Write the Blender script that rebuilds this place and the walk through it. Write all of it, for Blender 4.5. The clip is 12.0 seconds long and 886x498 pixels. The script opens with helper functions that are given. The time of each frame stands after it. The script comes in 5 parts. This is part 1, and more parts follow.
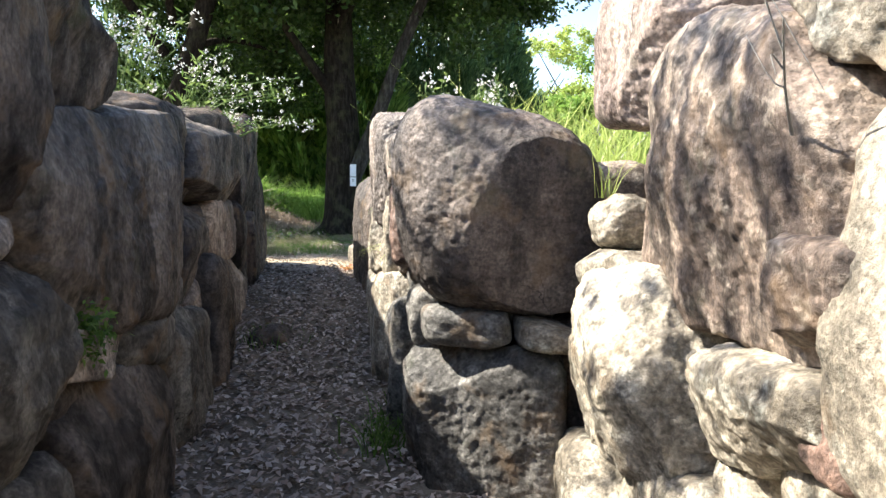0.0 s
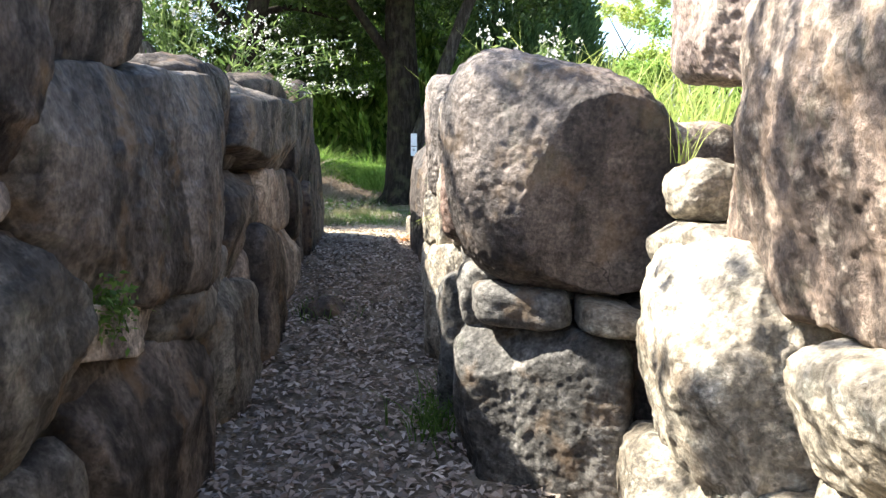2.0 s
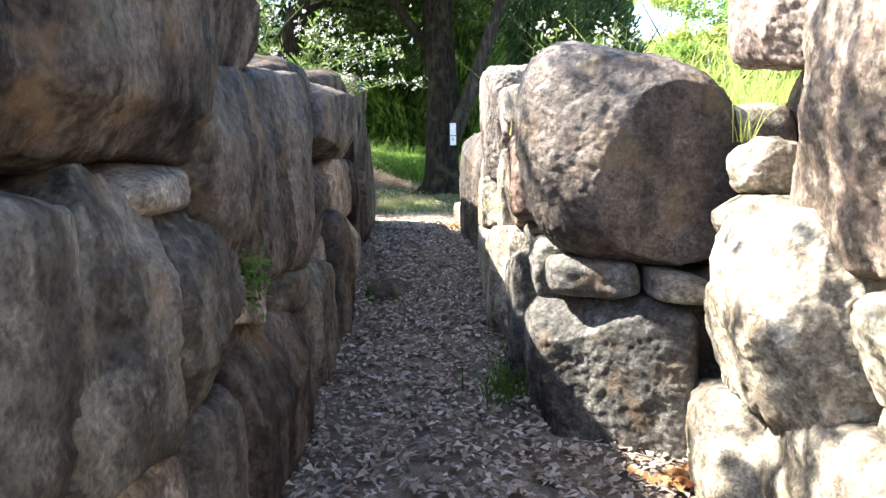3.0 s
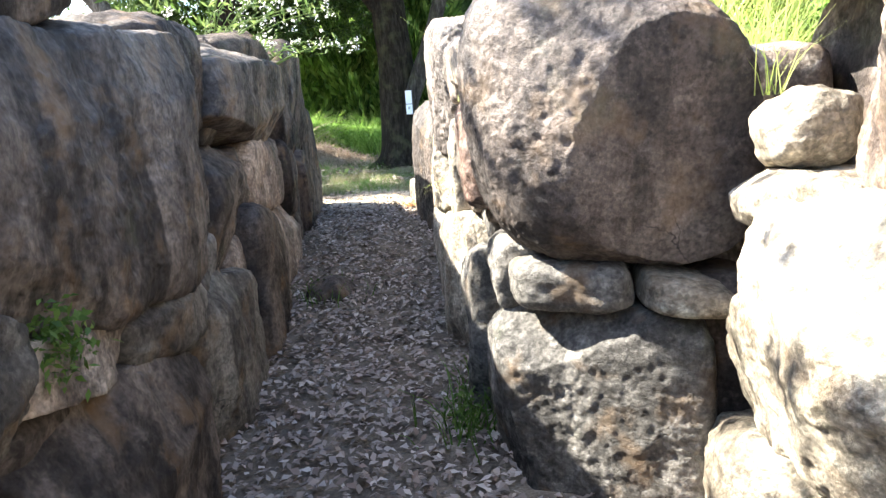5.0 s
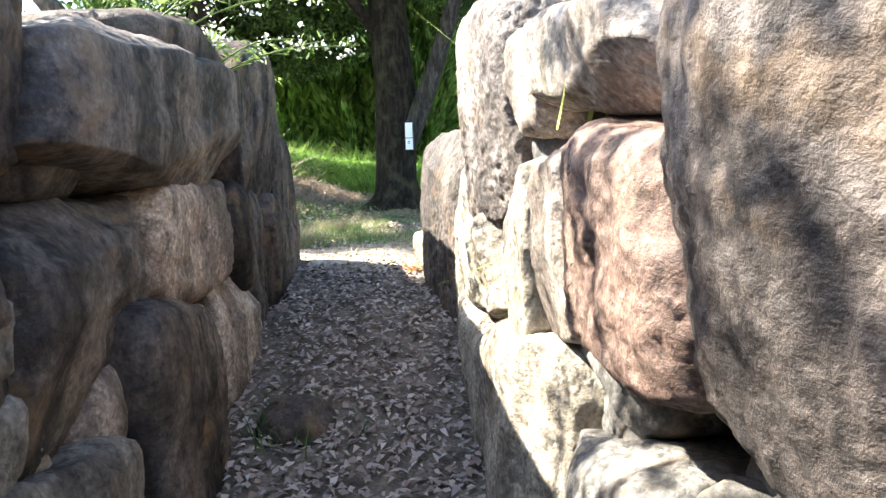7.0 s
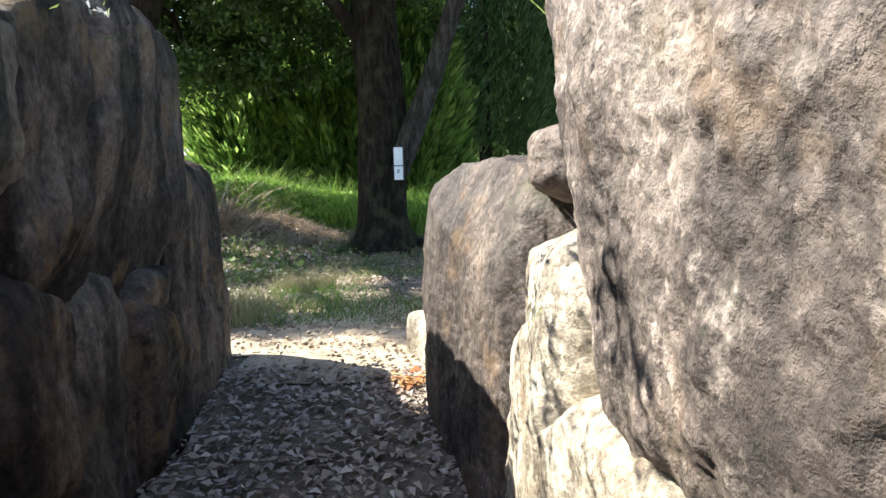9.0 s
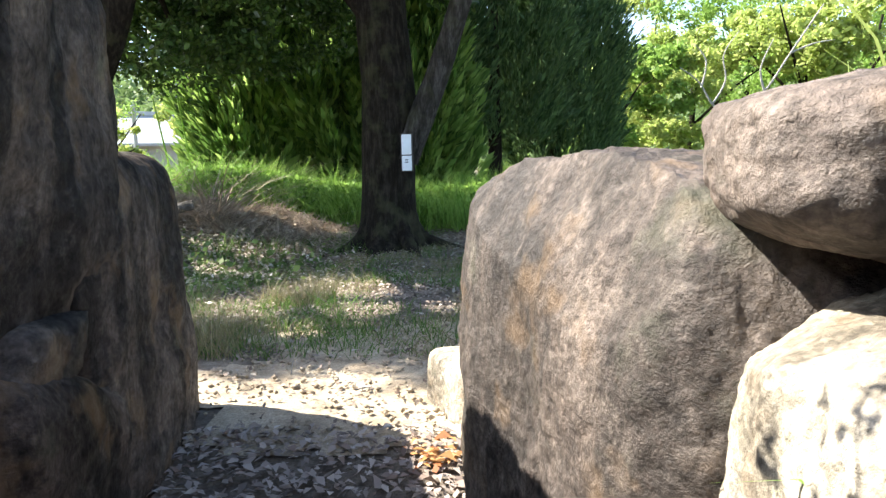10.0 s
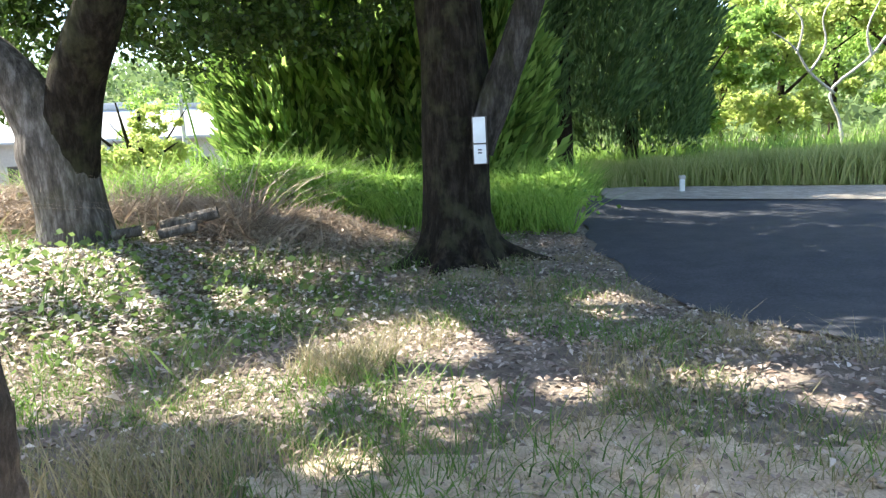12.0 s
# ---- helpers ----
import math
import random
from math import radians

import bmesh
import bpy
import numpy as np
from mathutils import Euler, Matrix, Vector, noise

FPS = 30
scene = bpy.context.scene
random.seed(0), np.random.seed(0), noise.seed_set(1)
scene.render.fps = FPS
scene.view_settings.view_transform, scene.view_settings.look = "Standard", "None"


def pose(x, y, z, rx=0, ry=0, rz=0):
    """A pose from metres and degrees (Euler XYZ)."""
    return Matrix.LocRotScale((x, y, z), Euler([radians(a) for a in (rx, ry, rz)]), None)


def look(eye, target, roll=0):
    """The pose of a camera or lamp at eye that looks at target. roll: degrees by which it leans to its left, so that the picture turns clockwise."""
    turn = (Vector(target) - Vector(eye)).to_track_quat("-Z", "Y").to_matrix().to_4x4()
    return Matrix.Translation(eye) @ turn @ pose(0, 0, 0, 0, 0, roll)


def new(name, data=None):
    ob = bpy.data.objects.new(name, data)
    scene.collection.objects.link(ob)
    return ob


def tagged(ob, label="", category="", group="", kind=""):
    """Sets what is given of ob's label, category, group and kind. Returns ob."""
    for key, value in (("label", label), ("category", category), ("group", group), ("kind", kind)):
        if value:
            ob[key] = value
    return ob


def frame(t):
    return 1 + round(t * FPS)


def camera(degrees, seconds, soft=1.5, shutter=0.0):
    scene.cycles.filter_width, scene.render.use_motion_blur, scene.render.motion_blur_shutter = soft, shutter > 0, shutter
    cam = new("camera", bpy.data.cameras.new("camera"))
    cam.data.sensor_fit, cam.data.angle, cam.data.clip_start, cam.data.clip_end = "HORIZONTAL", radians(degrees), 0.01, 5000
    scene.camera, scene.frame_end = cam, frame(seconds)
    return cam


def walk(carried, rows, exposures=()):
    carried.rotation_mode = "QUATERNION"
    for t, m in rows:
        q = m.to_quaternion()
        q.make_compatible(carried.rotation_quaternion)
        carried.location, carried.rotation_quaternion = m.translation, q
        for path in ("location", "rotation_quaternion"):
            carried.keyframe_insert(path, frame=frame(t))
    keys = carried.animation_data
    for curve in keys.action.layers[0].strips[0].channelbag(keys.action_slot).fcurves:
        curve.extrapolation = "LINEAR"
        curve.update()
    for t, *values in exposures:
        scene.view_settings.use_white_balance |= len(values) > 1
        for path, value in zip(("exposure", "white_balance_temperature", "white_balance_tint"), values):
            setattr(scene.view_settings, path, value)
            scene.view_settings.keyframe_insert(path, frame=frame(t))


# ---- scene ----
cam = camera(67.6, 12.0, soft=1.4)
PATH = [
    (0, (0.038, 0.056, 1.526), (0.032, 2.045, 1.315), 0.6),
    (0.5, (0.107, 0.401, 1.515), (0.072, 2.39, 1.31), 2.2),
    (1, (-0.009, 0.592, 1.511), (-0.05, 2.574, 1.244), 0.6),
    (1.5, (-0.054, 0.567, 1.502), (-0.093, 2.545, 1.21), 0.9),
    (2, (0.082, 0.335, 1.497), (-0.115, 2.303, 1.198), 0.4),
    (2.5, (-0.027, 0.115, 1.498), (-0.275, 2.074, 1.179), 0.6),
    (2.7, (-0.131, -0.008, 1.489), (-0.393, 1.949, 1.167), 0.1),
    (4.3, (0.098, 0.395, 1.482), (-0.258, 2.326, 1.103), -5.9),
    (4.5, (0.045, 0.484, 1.465), (-0.293, 2.417, 1.076), -5.5),
    (5, (-0.068, 0.829, 1.488), (-0.27, 2.773, 1.063), -4.0),
    (5.5, (-0.068, 1.259, 1.489), (-0.319, 3.209, 1.126), -2.3),
    (6, (-0.275, 1.652, 1.472), (-0.522, 3.602, 1.101), -1.1),
    (6.5, (-0.337, 2.075, 1.488), (-0.504, 4.037, 1.143), -2.3),
    (7, (-0.446, 2.577, 1.483), (-0.608, 4.544, 1.16), -1.9),
    (7.2, (-0.509, 2.74, 1.487), (-0.636, 4.712, 1.178), -2.1),
    (8.8, (-0.726, 4.496, 1.494), (-0.85, 6.477, 1.247), -0.6),
    (9, (-0.755, 4.696, 1.527), (-0.873, 6.677, 1.279), -1.3),
    (9.5, (-0.922, 5.163, 1.536), (-1.107, 7.135, 1.261), -1.0),
    (10, (-0.945, 5.632, 1.555), (-1.071, 7.608, 1.27), -1.3),
    (10.5, (-1.037, 6.135, 1.601), (-1.287, 8.074, 1.182), -2.3),
    (11, (-1.19, 6.533, 1.68), (-1.399, 8.464, 1.201), -1.5),
    (11.5, (-1.265, 7.063, 1.601), (-1.44, 9.025, 1.253), -2.6),
    (12, (-1.378, 7.47, 1.615), (-1.663, 9.422, 1.287), -3.0),
]
EXPOSURES = [(0, 1.87), (2.5, 2.35), (4.5, 2.83), (5.5, 2.77), (6.5, 2.83), (7.2, 2.65), (8.8, 1.93), (9.1, 1.83), (9.6, 2.03), (10.2, 1.98), (11, 2.03), (12, 2.38)]
walk(cam, [(t, look(eye, target, roll)) for t, eye, target, roll in PATH], EXPOSURES)

# ---- light ----
SUN_FROM = Vector((-1.0, 0.19, 1.08)).normalized()
world = bpy.data.worlds.new("world")
scene.world = world
world.use_nodes = True
wn = world.node_tree.nodes
sky = wn.new("ShaderNodeTexSky")
sky.sky_type, sky.sun_disc = "NISHITA", False
sky.sun_elevation = math.asin(SUN_FROM.z)
sky.sun_rotation = math.atan2(SUN_FROM.x, SUN_FROM.y)
wn["Background"].inputs["Strength"].default_value = 0.115
world.node_tree.links.new(sky.outputs[0], wn["Background"].inputs["Color"])
sun_data = bpy.data.lights.new("sun", "SUN")
sun_data.energy, sun_data.angle, sun_data.color = 5.0, radians(0.55), (1.0, 0.94, 0.84)
sun = new("sun", sun_data)
sun.matrix_world = look(SUN_FROM * 60, (0, 0, 0))

# ---- materials ----
def nodes_of(name):
    m = bpy.data.materials.new(name)
    m.use_nodes = True
    return m, m.node_tree.nodes, m.node_tree.links, m.node_tree.nodes["Principled BSDF"]


def mapped(n, l, source, scale):
    mp = n.new("ShaderNodeMapping")
    mp.inputs["Scale"].default_value = scale
    l.new(source, mp.inputs["Vector"])
    return mp.outputs[0]


def tex_noise(n, l, vec, scale, detail=5.0, rough=0.55):
    t = n.new("ShaderNodeTexNoise")
    t.inputs["Scale"].default_value, t.inputs["Detail"].default_value, t.inputs["Roughness"].default_value = scale, detail, rough
    l.new(vec, t.inputs["Vector"])
    return t.outputs[0]


def ramp(n, l, fac, stops):
    r = n.new("ShaderNodeValToRGB")
    el = r.color_ramp.elements
    while len(el) < len(stops):
        el.new(0.5)
    for e, (p, c) in zip(el, stops):
        e.position, e.color = p, (*c, 1) if len(c) == 3 else c
    l.new(fac, r.inputs[0])
    return r.outputs[0]


def grey(v):
    return (v, v, v)


def blend(n, l, fac, a, b, how="MIX"):
    m = n.new("ShaderNodeMix")
    m.data_type, m.blend_type = "RGBA", how
    for sock, v in ((m.inputs[0], fac), (m.inputs[6], a), (m.inputs[7], b)):
        if isinstance(v, (int, float)):
            sock.default_value = v
        elif isinstance(v, tuple):
            sock.default_value = (*v, 1)
        else:
            l.new(v, sock)
    return m.outputs[2]


def bump(n, l, bsdf, height, strength, distance, prior=None):
    b = n.new("ShaderNodeBump")
    b.inputs["Strength"].default_value, b.inputs["Distance"].default_value = strength, distance
    l.new(height, b.inputs["Height"])
    if prior:
        l.new(prior, b.inputs["Normal"])
    l.new(b.outputs[0], bsdf.inputs["Normal"])
    return b.outputs[0]


def rock(name, pale, mid, dark, streak=0.6, lichen=0.3, pit=1.0, gloss=0.4, grainy=0.4):
    """Weathered granite: two tones, dark rain streaks, pale lichen and a coarse crystalline skin."""
    m, n, l, p = nodes_of(name)
    co = n.new("ShaderNodeTexCoord").outputs["Object"]
    info = n.new("ShaderNodeObjectInfo").outputs["Random"]
    shift = n.new("ShaderNodeVectorMath")
    shift.operation = "MULTIPLY_ADD"
    l.new(info, shift.inputs[0])
    shift.inputs[1].default_value = (7.0, 11.0, 5.0)
    l.new(co, shift.inputs[2])
    v = shift.outputs[0]
    big = tex_noise(n, l, v, 1.9, 7, 0.62)
    col = ramp(n, l, big, [(0.36, dark), (0.48, mid), (0.64, pale)])
    streaks = tex_noise(n, l, mapped(n, l, v, (3.4, 3.4, 0.42)), 1.3, 5, 0.6)
    col = blend(n, l, ramp(n, l, streaks, [(0.47, grey(0)), (0.57, grey(streak))]), col, tuple(c * 0.5 for c in dark))
    spots = tex_noise(n, l, v, 9.0, 8, 0.72)
    col = blend(n, l, ramp(n, l, spots, [(0.54, grey(0)), (0.66, grey(lichen))]), col, tuple(min(0.66, c * 1.35 + 0.06) for c in pale))
    blotch = tex_noise(n, l, v, 21.0, 6, 0.7)
    col = blend(n, l, 0.85, col, ramp(n, l, blotch, [(0.34, grey(0.42)), (0.48, grey(0.95)), (0.66, grey(1.35))]), "MULTIPLY")
    grain = tex_noise(n, l, v, 70.0, 2, 0.5)
    col = blend(n, l, 0.55, col, ramp(n, l, grain, [(0.34, grey(0.5)), (0.5, grey(1.0)), (0.66, grey(1.4))]), "MULTIPLY")
    cells = n.new("ShaderNodeTexVoronoi")
    cells.inputs["Scale"].default_value = 68.0
    l.new(v, cells.inputs["Vector"])
    col = blend(n, l, grainy, col, ramp(n, l, cells.outputs["Color"], [(0.24, grey(0.45)), (0.36, grey(0.95)), (0.62, grey(1.0)), (0.74, grey(1.7))]), "MULTIPLY")
    warp = n.new("ShaderNodeVectorMath")
    warp.operation = "MULTIPLY_ADD"
    wob = n.new("ShaderNodeTexNoise")
    wob.inputs["Scale"].default_value, wob.inputs["Detail"].default_value = 3.0, 5.0
    l.new(v, wob.inputs["Vector"])
    l.new(wob.outputs["Color"], warp.inputs[0])
    warp.inputs[1].default_value = (0.55, 0.55, 0.55)
    l.new(v, warp.inputs[2])
    edge = n.new("ShaderNodeTexVoronoi")
    edge.feature = "DISTANCE_TO_EDGE"
    edge.inputs["Scale"].default_value = 1.7
    l.new(warp.outputs[0], edge.inputs["Vector"])
    crack = ramp(n, l, edge.outputs["Distance"], [(0.002, grey(0.85)), (0.006, grey(0))])
    some = ramp(n, l, tex_noise(n, l, v, 1.9, 2, 0.5), [(0.62, grey(0)), (0.70, grey(1))])
    crack = blend(n, l, 1.0, crack, some, "MULTIPLY")
    col = blend(n, l, crack, col, tuple(c * 0.35 for c in dark))
    rust = tex_noise(n, l, v, 4.3, 4, 0.6)
    col = blend(n, l, ramp(n, l, rust, [(0.56, grey(0)), (0.67, grey(0.4))]), col, (0.23, 0.145, 0.075))
    moss = tex_noise(n, l, v, 3.4, 7, 0.65)
    col = blend(n, l, ramp(n, l, moss, [(0.58, grey(0)), (0.72, grey(0.4))]), col, (0.10, 0.11, 0.065))
    l.new(col, p.inputs["Base Color"])
    l.new(ramp(n, l, blotch, [(0.35, grey(0.82)), (0.62, grey(0.5))]), p.inputs["Roughness"])
    p.inputs["Specular IOR Level"].default_value = gloss
    one = bump(n, l, p, tex_noise(n, l, v, 9.0, 10, 0.7), 0.42 * pit, 0.055)
    two = bump(n, l, p, tex_noise(n, l, v, 48.0, 5, 0.7), 0.55 * pit, 0.016, one)
    three = bump(n, l, p, tex_noise(n, l, v, 150.0, 2, 0.6), 0.4 * pit, 0.004, two)
    inv = n.new("ShaderNodeInvert")
    l.new(crack, inv.inputs["Color"])
    bump(n, l, p, inv.outputs[0], 0.5, 0.012, three)
    return m


ROCK_BROWN = rock("rock_brown", (0.19, 0.152, 0.125), (0.105, 0.081, 0.067), (0.042, 0.034, 0.030), 0.7, 0.3, 1.15, 0.45, 0.3)
ROCK_GREY = rock("rock_grey", (0.25, 0.236, 0.21), (0.14, 0.132, 0.117), (0.06, 0.056, 0.051), 0.7, 0.3)
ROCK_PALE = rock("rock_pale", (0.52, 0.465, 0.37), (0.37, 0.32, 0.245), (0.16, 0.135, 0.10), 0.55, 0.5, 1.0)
ROCK_RED = rock("rock_red", (0.25, 0.165, 0.125), (0.18, 0.113, 0.085), (0.10, 0.066, 0.052), 0.3, 0.12, 1.0)
ROCK_TAN = rock("rock_tan", (0.46, 0.40, 0.33), (0.31, 0.25, 0.20), (0.14, 0.11, 0.09), 0.75, 0.45, 1.1)
ROCK_ROSE = rock("rock_rose", (0.44, 0.345, 0.29), (0.30, 0.225, 0.185), (0.14, 0.10, 0.085), 0.4, 0.45, 1.1)
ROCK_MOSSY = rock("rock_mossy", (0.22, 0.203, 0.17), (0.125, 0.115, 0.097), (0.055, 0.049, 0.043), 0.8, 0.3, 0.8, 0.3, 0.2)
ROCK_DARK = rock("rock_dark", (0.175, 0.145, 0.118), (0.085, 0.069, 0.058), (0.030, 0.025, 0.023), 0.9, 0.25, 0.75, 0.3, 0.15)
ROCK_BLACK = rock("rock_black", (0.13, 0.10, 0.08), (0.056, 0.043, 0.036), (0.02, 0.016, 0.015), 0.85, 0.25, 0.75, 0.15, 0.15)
ROCK_SPECK = rock("rock_speckled", (0.34, 0.285, 0.24), (0.20, 0.162, 0.137), (0.07, 0.056, 0.048), 0.6, 0.55, 1.5, 0.5, 0.5)
ROCK_UMBER = rock("rock_umber", (0.47, 0.38, 0.295), (0.225, 0.167, 0.128), (0.09, 0.066, 0.053), 0.75, 0.4, 1.0)


def earth(name, a, b, c, scale=5.0, rough=0.95, relief=0.03):
    m, n, l, p = nodes_of(name)
    co = n.new("ShaderNodeTexCoord").outputs["Object"]
    col = ramp(n, l, tex_noise(n, l, co, scale, 8, 0.65), [(0.32, a), (0.5, b), (0.68, c)])
    col = blend(n, l, 0.8, col, ramp(n, l, tex_noise(n, l, co, scale * 14, 4, 0.7), [(0.3, grey(0.5)), (0.55, grey(1.0)), (0.75, grey(1.4))]), "MULTIPLY")
    l.new(col, p.inputs["Base Color"])
    p.inputs["Roughness"].default_value = rough
    p.inputs["Specular IOR Level"].default_value = 0.2
    one = bump(n, l, p, tex_noise(n, l, co, scale * 3, 8, 0.7), 0.6, relief)
    bump(n, l, p, tex_noise(n, l, co, scale * 22, 3, 0.6), 0.5, relief * 0.3, one)
    return m


def leafy(name, shades, rough=0.5, through_light=0.35):
    """Thin leaves that let some light through; each leaf takes its own shade."""
    m, n, l, p = nodes_of(name)
    rnd = n.new("ShaderNodeNewGeometry").outputs["Random Per Island"]
    k = len(shades) - 1
    col = ramp(n, l, rnd, [(i / k, c) for i, c in enumerate(shades)])
    l.new(col, p.inputs["Base Color"])
    p.inputs["Roughness"].default_value = rough
    p.inputs["Specular IOR Level"].default_value = 0.3
    tr = n.new("ShaderNodeBsdfTranslucent")
    l.new(col, tr.inputs["Color"])
    mix = n.new("ShaderNodeMixShader")
    mix.inputs[0].default_value = through_light
    l.new(p.outputs[0], mix.inputs[1])
    l.new(tr.outputs[0], mix.inputs[2])
    l.new(mix.outputs[0], n["Material Output"].inputs["Surface"])
    return m


def bark(name, a, b, c, moss=0.4):
    m, n, l, p = nodes_of(name)
    co = n.new("ShaderNodeTexCoord").outputs["Object"]
    v = mapped(n, l, co, (1, 1, 0.25))
    col = ramp(n, l, tex_noise(n, l, v, 16, 8, 0.7), [(0.35, a), (0.5, b), (0.66, c)])
    col = blend(n, l, ramp(n, l, tex_noise(n, l, co, 3.5, 6, 0.6), [(0.5, grey(0)), (0.65, grey(moss))]), col, (0.09, 0.095, 0.045))
    l.new(col, p.inputs["Base Color"])
    p.inputs["Roughness"].default_value = 0.95
    p.inputs["Specular IOR Level"].default_value = 0.08
    one = bump(n, l, p, tex_noise(n, l, v, 22, 8, 0.75), 0.9, 0.05)
    bump(n, l, p, tex_noise(n, l, co, 70, 4, 0.7), 0.5, 0.01, one)
    return m


def paint(name, color, rough=0.5, metal=0.0):
    m, n, l, p = nodes_of(name)
    co = n.new("ShaderNodeTexCoord").outputs["Object"]
    col = ramp(n, l, tex_noise(n, l, co, 6, 6, 0.6), [(0.35, tuple(c * 0.85 for c in color)), (0.65, color)])
    l.new(col, p.inputs["Base Color"])
    p.inputs["Roughness"].default_value, p.inputs["Metallic"].default_value = rough, metal
    bump(n, l, p, tex_noise(n, l, co, 40, 4, 0.6), 0.15, 0.004)
    return m


SOIL = earth("soil", (0.10, 0.08, 0.064), (0.175, 0.145, 0.115), (0.27, 0.23, 0.18))
FILL = earth("fill", (0.09, 0.07, 0.05), (0.15, 0.115, 0.085), (0.22, 0.175, 0.13))
ASPHALT = earth("asphalt", (0.040, 0.043, 0.050), (0.050, 0.053, 0.060), (0.064, 0.066, 0.072), 3.0, 0.85, 0.006)
SAND = earth("sandy_soil", (0.27, 0.215, 0.15), (0.42, 0.345, 0.25), (0.56, 0.475, 0.355), 6.0, 0.95, 0.02)
MOUND_GRASS = leafy("mound_grass", [(0.09, 0.18, 0.03), (0.20, 0.36, 0.06), (0.34, 0.50, 0.11), (0.26, 0.42, 0.09)], 0.5, 0.5)
VERGE = earth("verge", (0.24, 0.21, 0.17), (0.33, 0.295, 0.24), (0.44, 0.40, 0.33))
LITTER = leafy("leaf_litter", [(0.08, 0.06, 0.048), (0.22, 0.172, 0.138), (0.36, 0.30, 0.25), (0.16, 0.108, 0.08), (0.54, 0.48, 0.41)], 0.7, 0.12)
PASSAGE_LITTER = leafy("passage_litter", [(0.14, 0.115, 0.098), (0.29, 0.24, 0.205), (0.42, 0.365, 0.32), (0.23, 0.165, 0.13), (0.58, 0.52, 0.46)], 0.7, 0.12)
PALE_LITTER = leafy("pale_litter", [(0.42, 0.36, 0.30), (0.62, 0.56, 0.48), (0.30, 0.23, 0.17), (0.70, 0.65, 0.57)], 0.6, 0.15)
RED_LITTER = leafy("red_litter", [(0.30, 0.10, 0.05), (0.45, 0.22, 0.08), (0.50, 0.30, 0.14)], 0.6, 0.25)
GRASS = leafy("grass", [(0.06, 0.12, 0.025), (0.11, 0.20, 0.04), (0.17, 0.27, 0.06)], 0.5, 0.45)
DRY_GRASS = leafy("dry_grass", [(0.24, 0.20, 0.11), (0.36, 0.30, 0.17), (0.16, 0.17, 0.07), (0.40, 0.34, 0.21)], 0.6, 0.3)
REED = leafy("reed", [(0.26, 0.32, 0.10), (0.40, 0.44, 0.16), (0.52, 0.52, 0.24)], 0.6, 0.5)
LEAF_DARK = leafy("leaf_dark", [(0.028, 0.06, 0.015), (0.055, 0.105, 0.025), (0.10, 0.165, 0.04)], 0.35, 0.35)
LEAF_LIGHT = leafy("leaf_light", [(0.16, 0.28, 0.055), (0.24, 0.38, 0.08), (0.33, 0.46, 0.11)], 0.5, 0.5)
LEAF_YELLOW = leafy("leaf_yellow", [(0.30, 0.40, 0.09), (0.40, 0.48, 0.13), (0.47, 0.52, 0.18)], 0.5, 0.5)
CONIFER = leafy("conifer_spray", [(0.06, 0.12, 0.028), (0.17, 0.29, 0.06), (0.38, 0.52, 0.14)], 0.6, 0.5)
LEAF_MID = leafy("leaf_mid", [(0.035, 0.07, 0.018), (0.07, 0.13, 0.03), (0.13, 0.21, 0.05)], 0.3, 0.4)
CONIFER_DEEP = leafy("conifer_deep", [(0.05, 0.095, 0.036), (0.085, 0.155, 0.055), (0.15, 0.24, 0.08)], 0.6, 0.3)
FAR_LEAF = leafy("far_leaf", [(0.10, 0.16, 0.055), (0.15, 0.22, 0.08), (0.21, 0.28, 0.11)], 0.6, 0.4)
WEED_LEAF = leafy("weed_leaf", [(0.08, 0.14, 0.035), (0.14, 0.21, 0.06), (0.21, 0.27, 0.09)], 0.5, 0.45)
PETAL = leafy("petal", [(0.62, 0.62, 0.58), (0.72, 0.71, 0.68), (0.55, 0.53, 0.45)], 0.6, 0.3)
BRUSH = leafy("dry_brush", [(0.24, 0.18, 0.13), (0.38, 0.30, 0.22), (0.52, 0.43, 0.33)], 0.7, 0.2)
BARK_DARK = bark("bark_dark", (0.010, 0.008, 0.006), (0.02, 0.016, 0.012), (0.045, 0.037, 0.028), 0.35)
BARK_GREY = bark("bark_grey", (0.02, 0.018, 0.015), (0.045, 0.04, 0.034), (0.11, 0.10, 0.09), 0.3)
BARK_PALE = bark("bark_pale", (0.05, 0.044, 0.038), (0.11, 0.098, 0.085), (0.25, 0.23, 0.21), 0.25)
BARK_DEAD = bark("bark_dead", (0.28, 0.26, 0.24), (0.40, 0.38, 0.35), (0.52, 0.50, 0.46), 0.1)
WHITE = paint("white_enamel", (0.82, 0.86, 0.88), 0.4)
INK = paint("dark_ink", (0.08, 0.09, 0.10), 0.5)
TILE = paint("grey_roof_tile", (0.46, 0.47, 0.49), 0.5)
PLASTER = paint("pale_plaster", (0.50, 0.48, 0.45), 0.8)
DARK_WOOD = paint("dark_wood", (0.10, 0.085, 0.075), 0.7)
GLASS = paint("dark_window_glass", (0.03, 0.035, 0.04), 0.1)
CONCRETE = paint("pale_concrete", (0.55, 0.53, 0.50), 0.85)
POLE_GREY = paint("pole_grey", (0.45, 0.45, 0.44), 0.6)


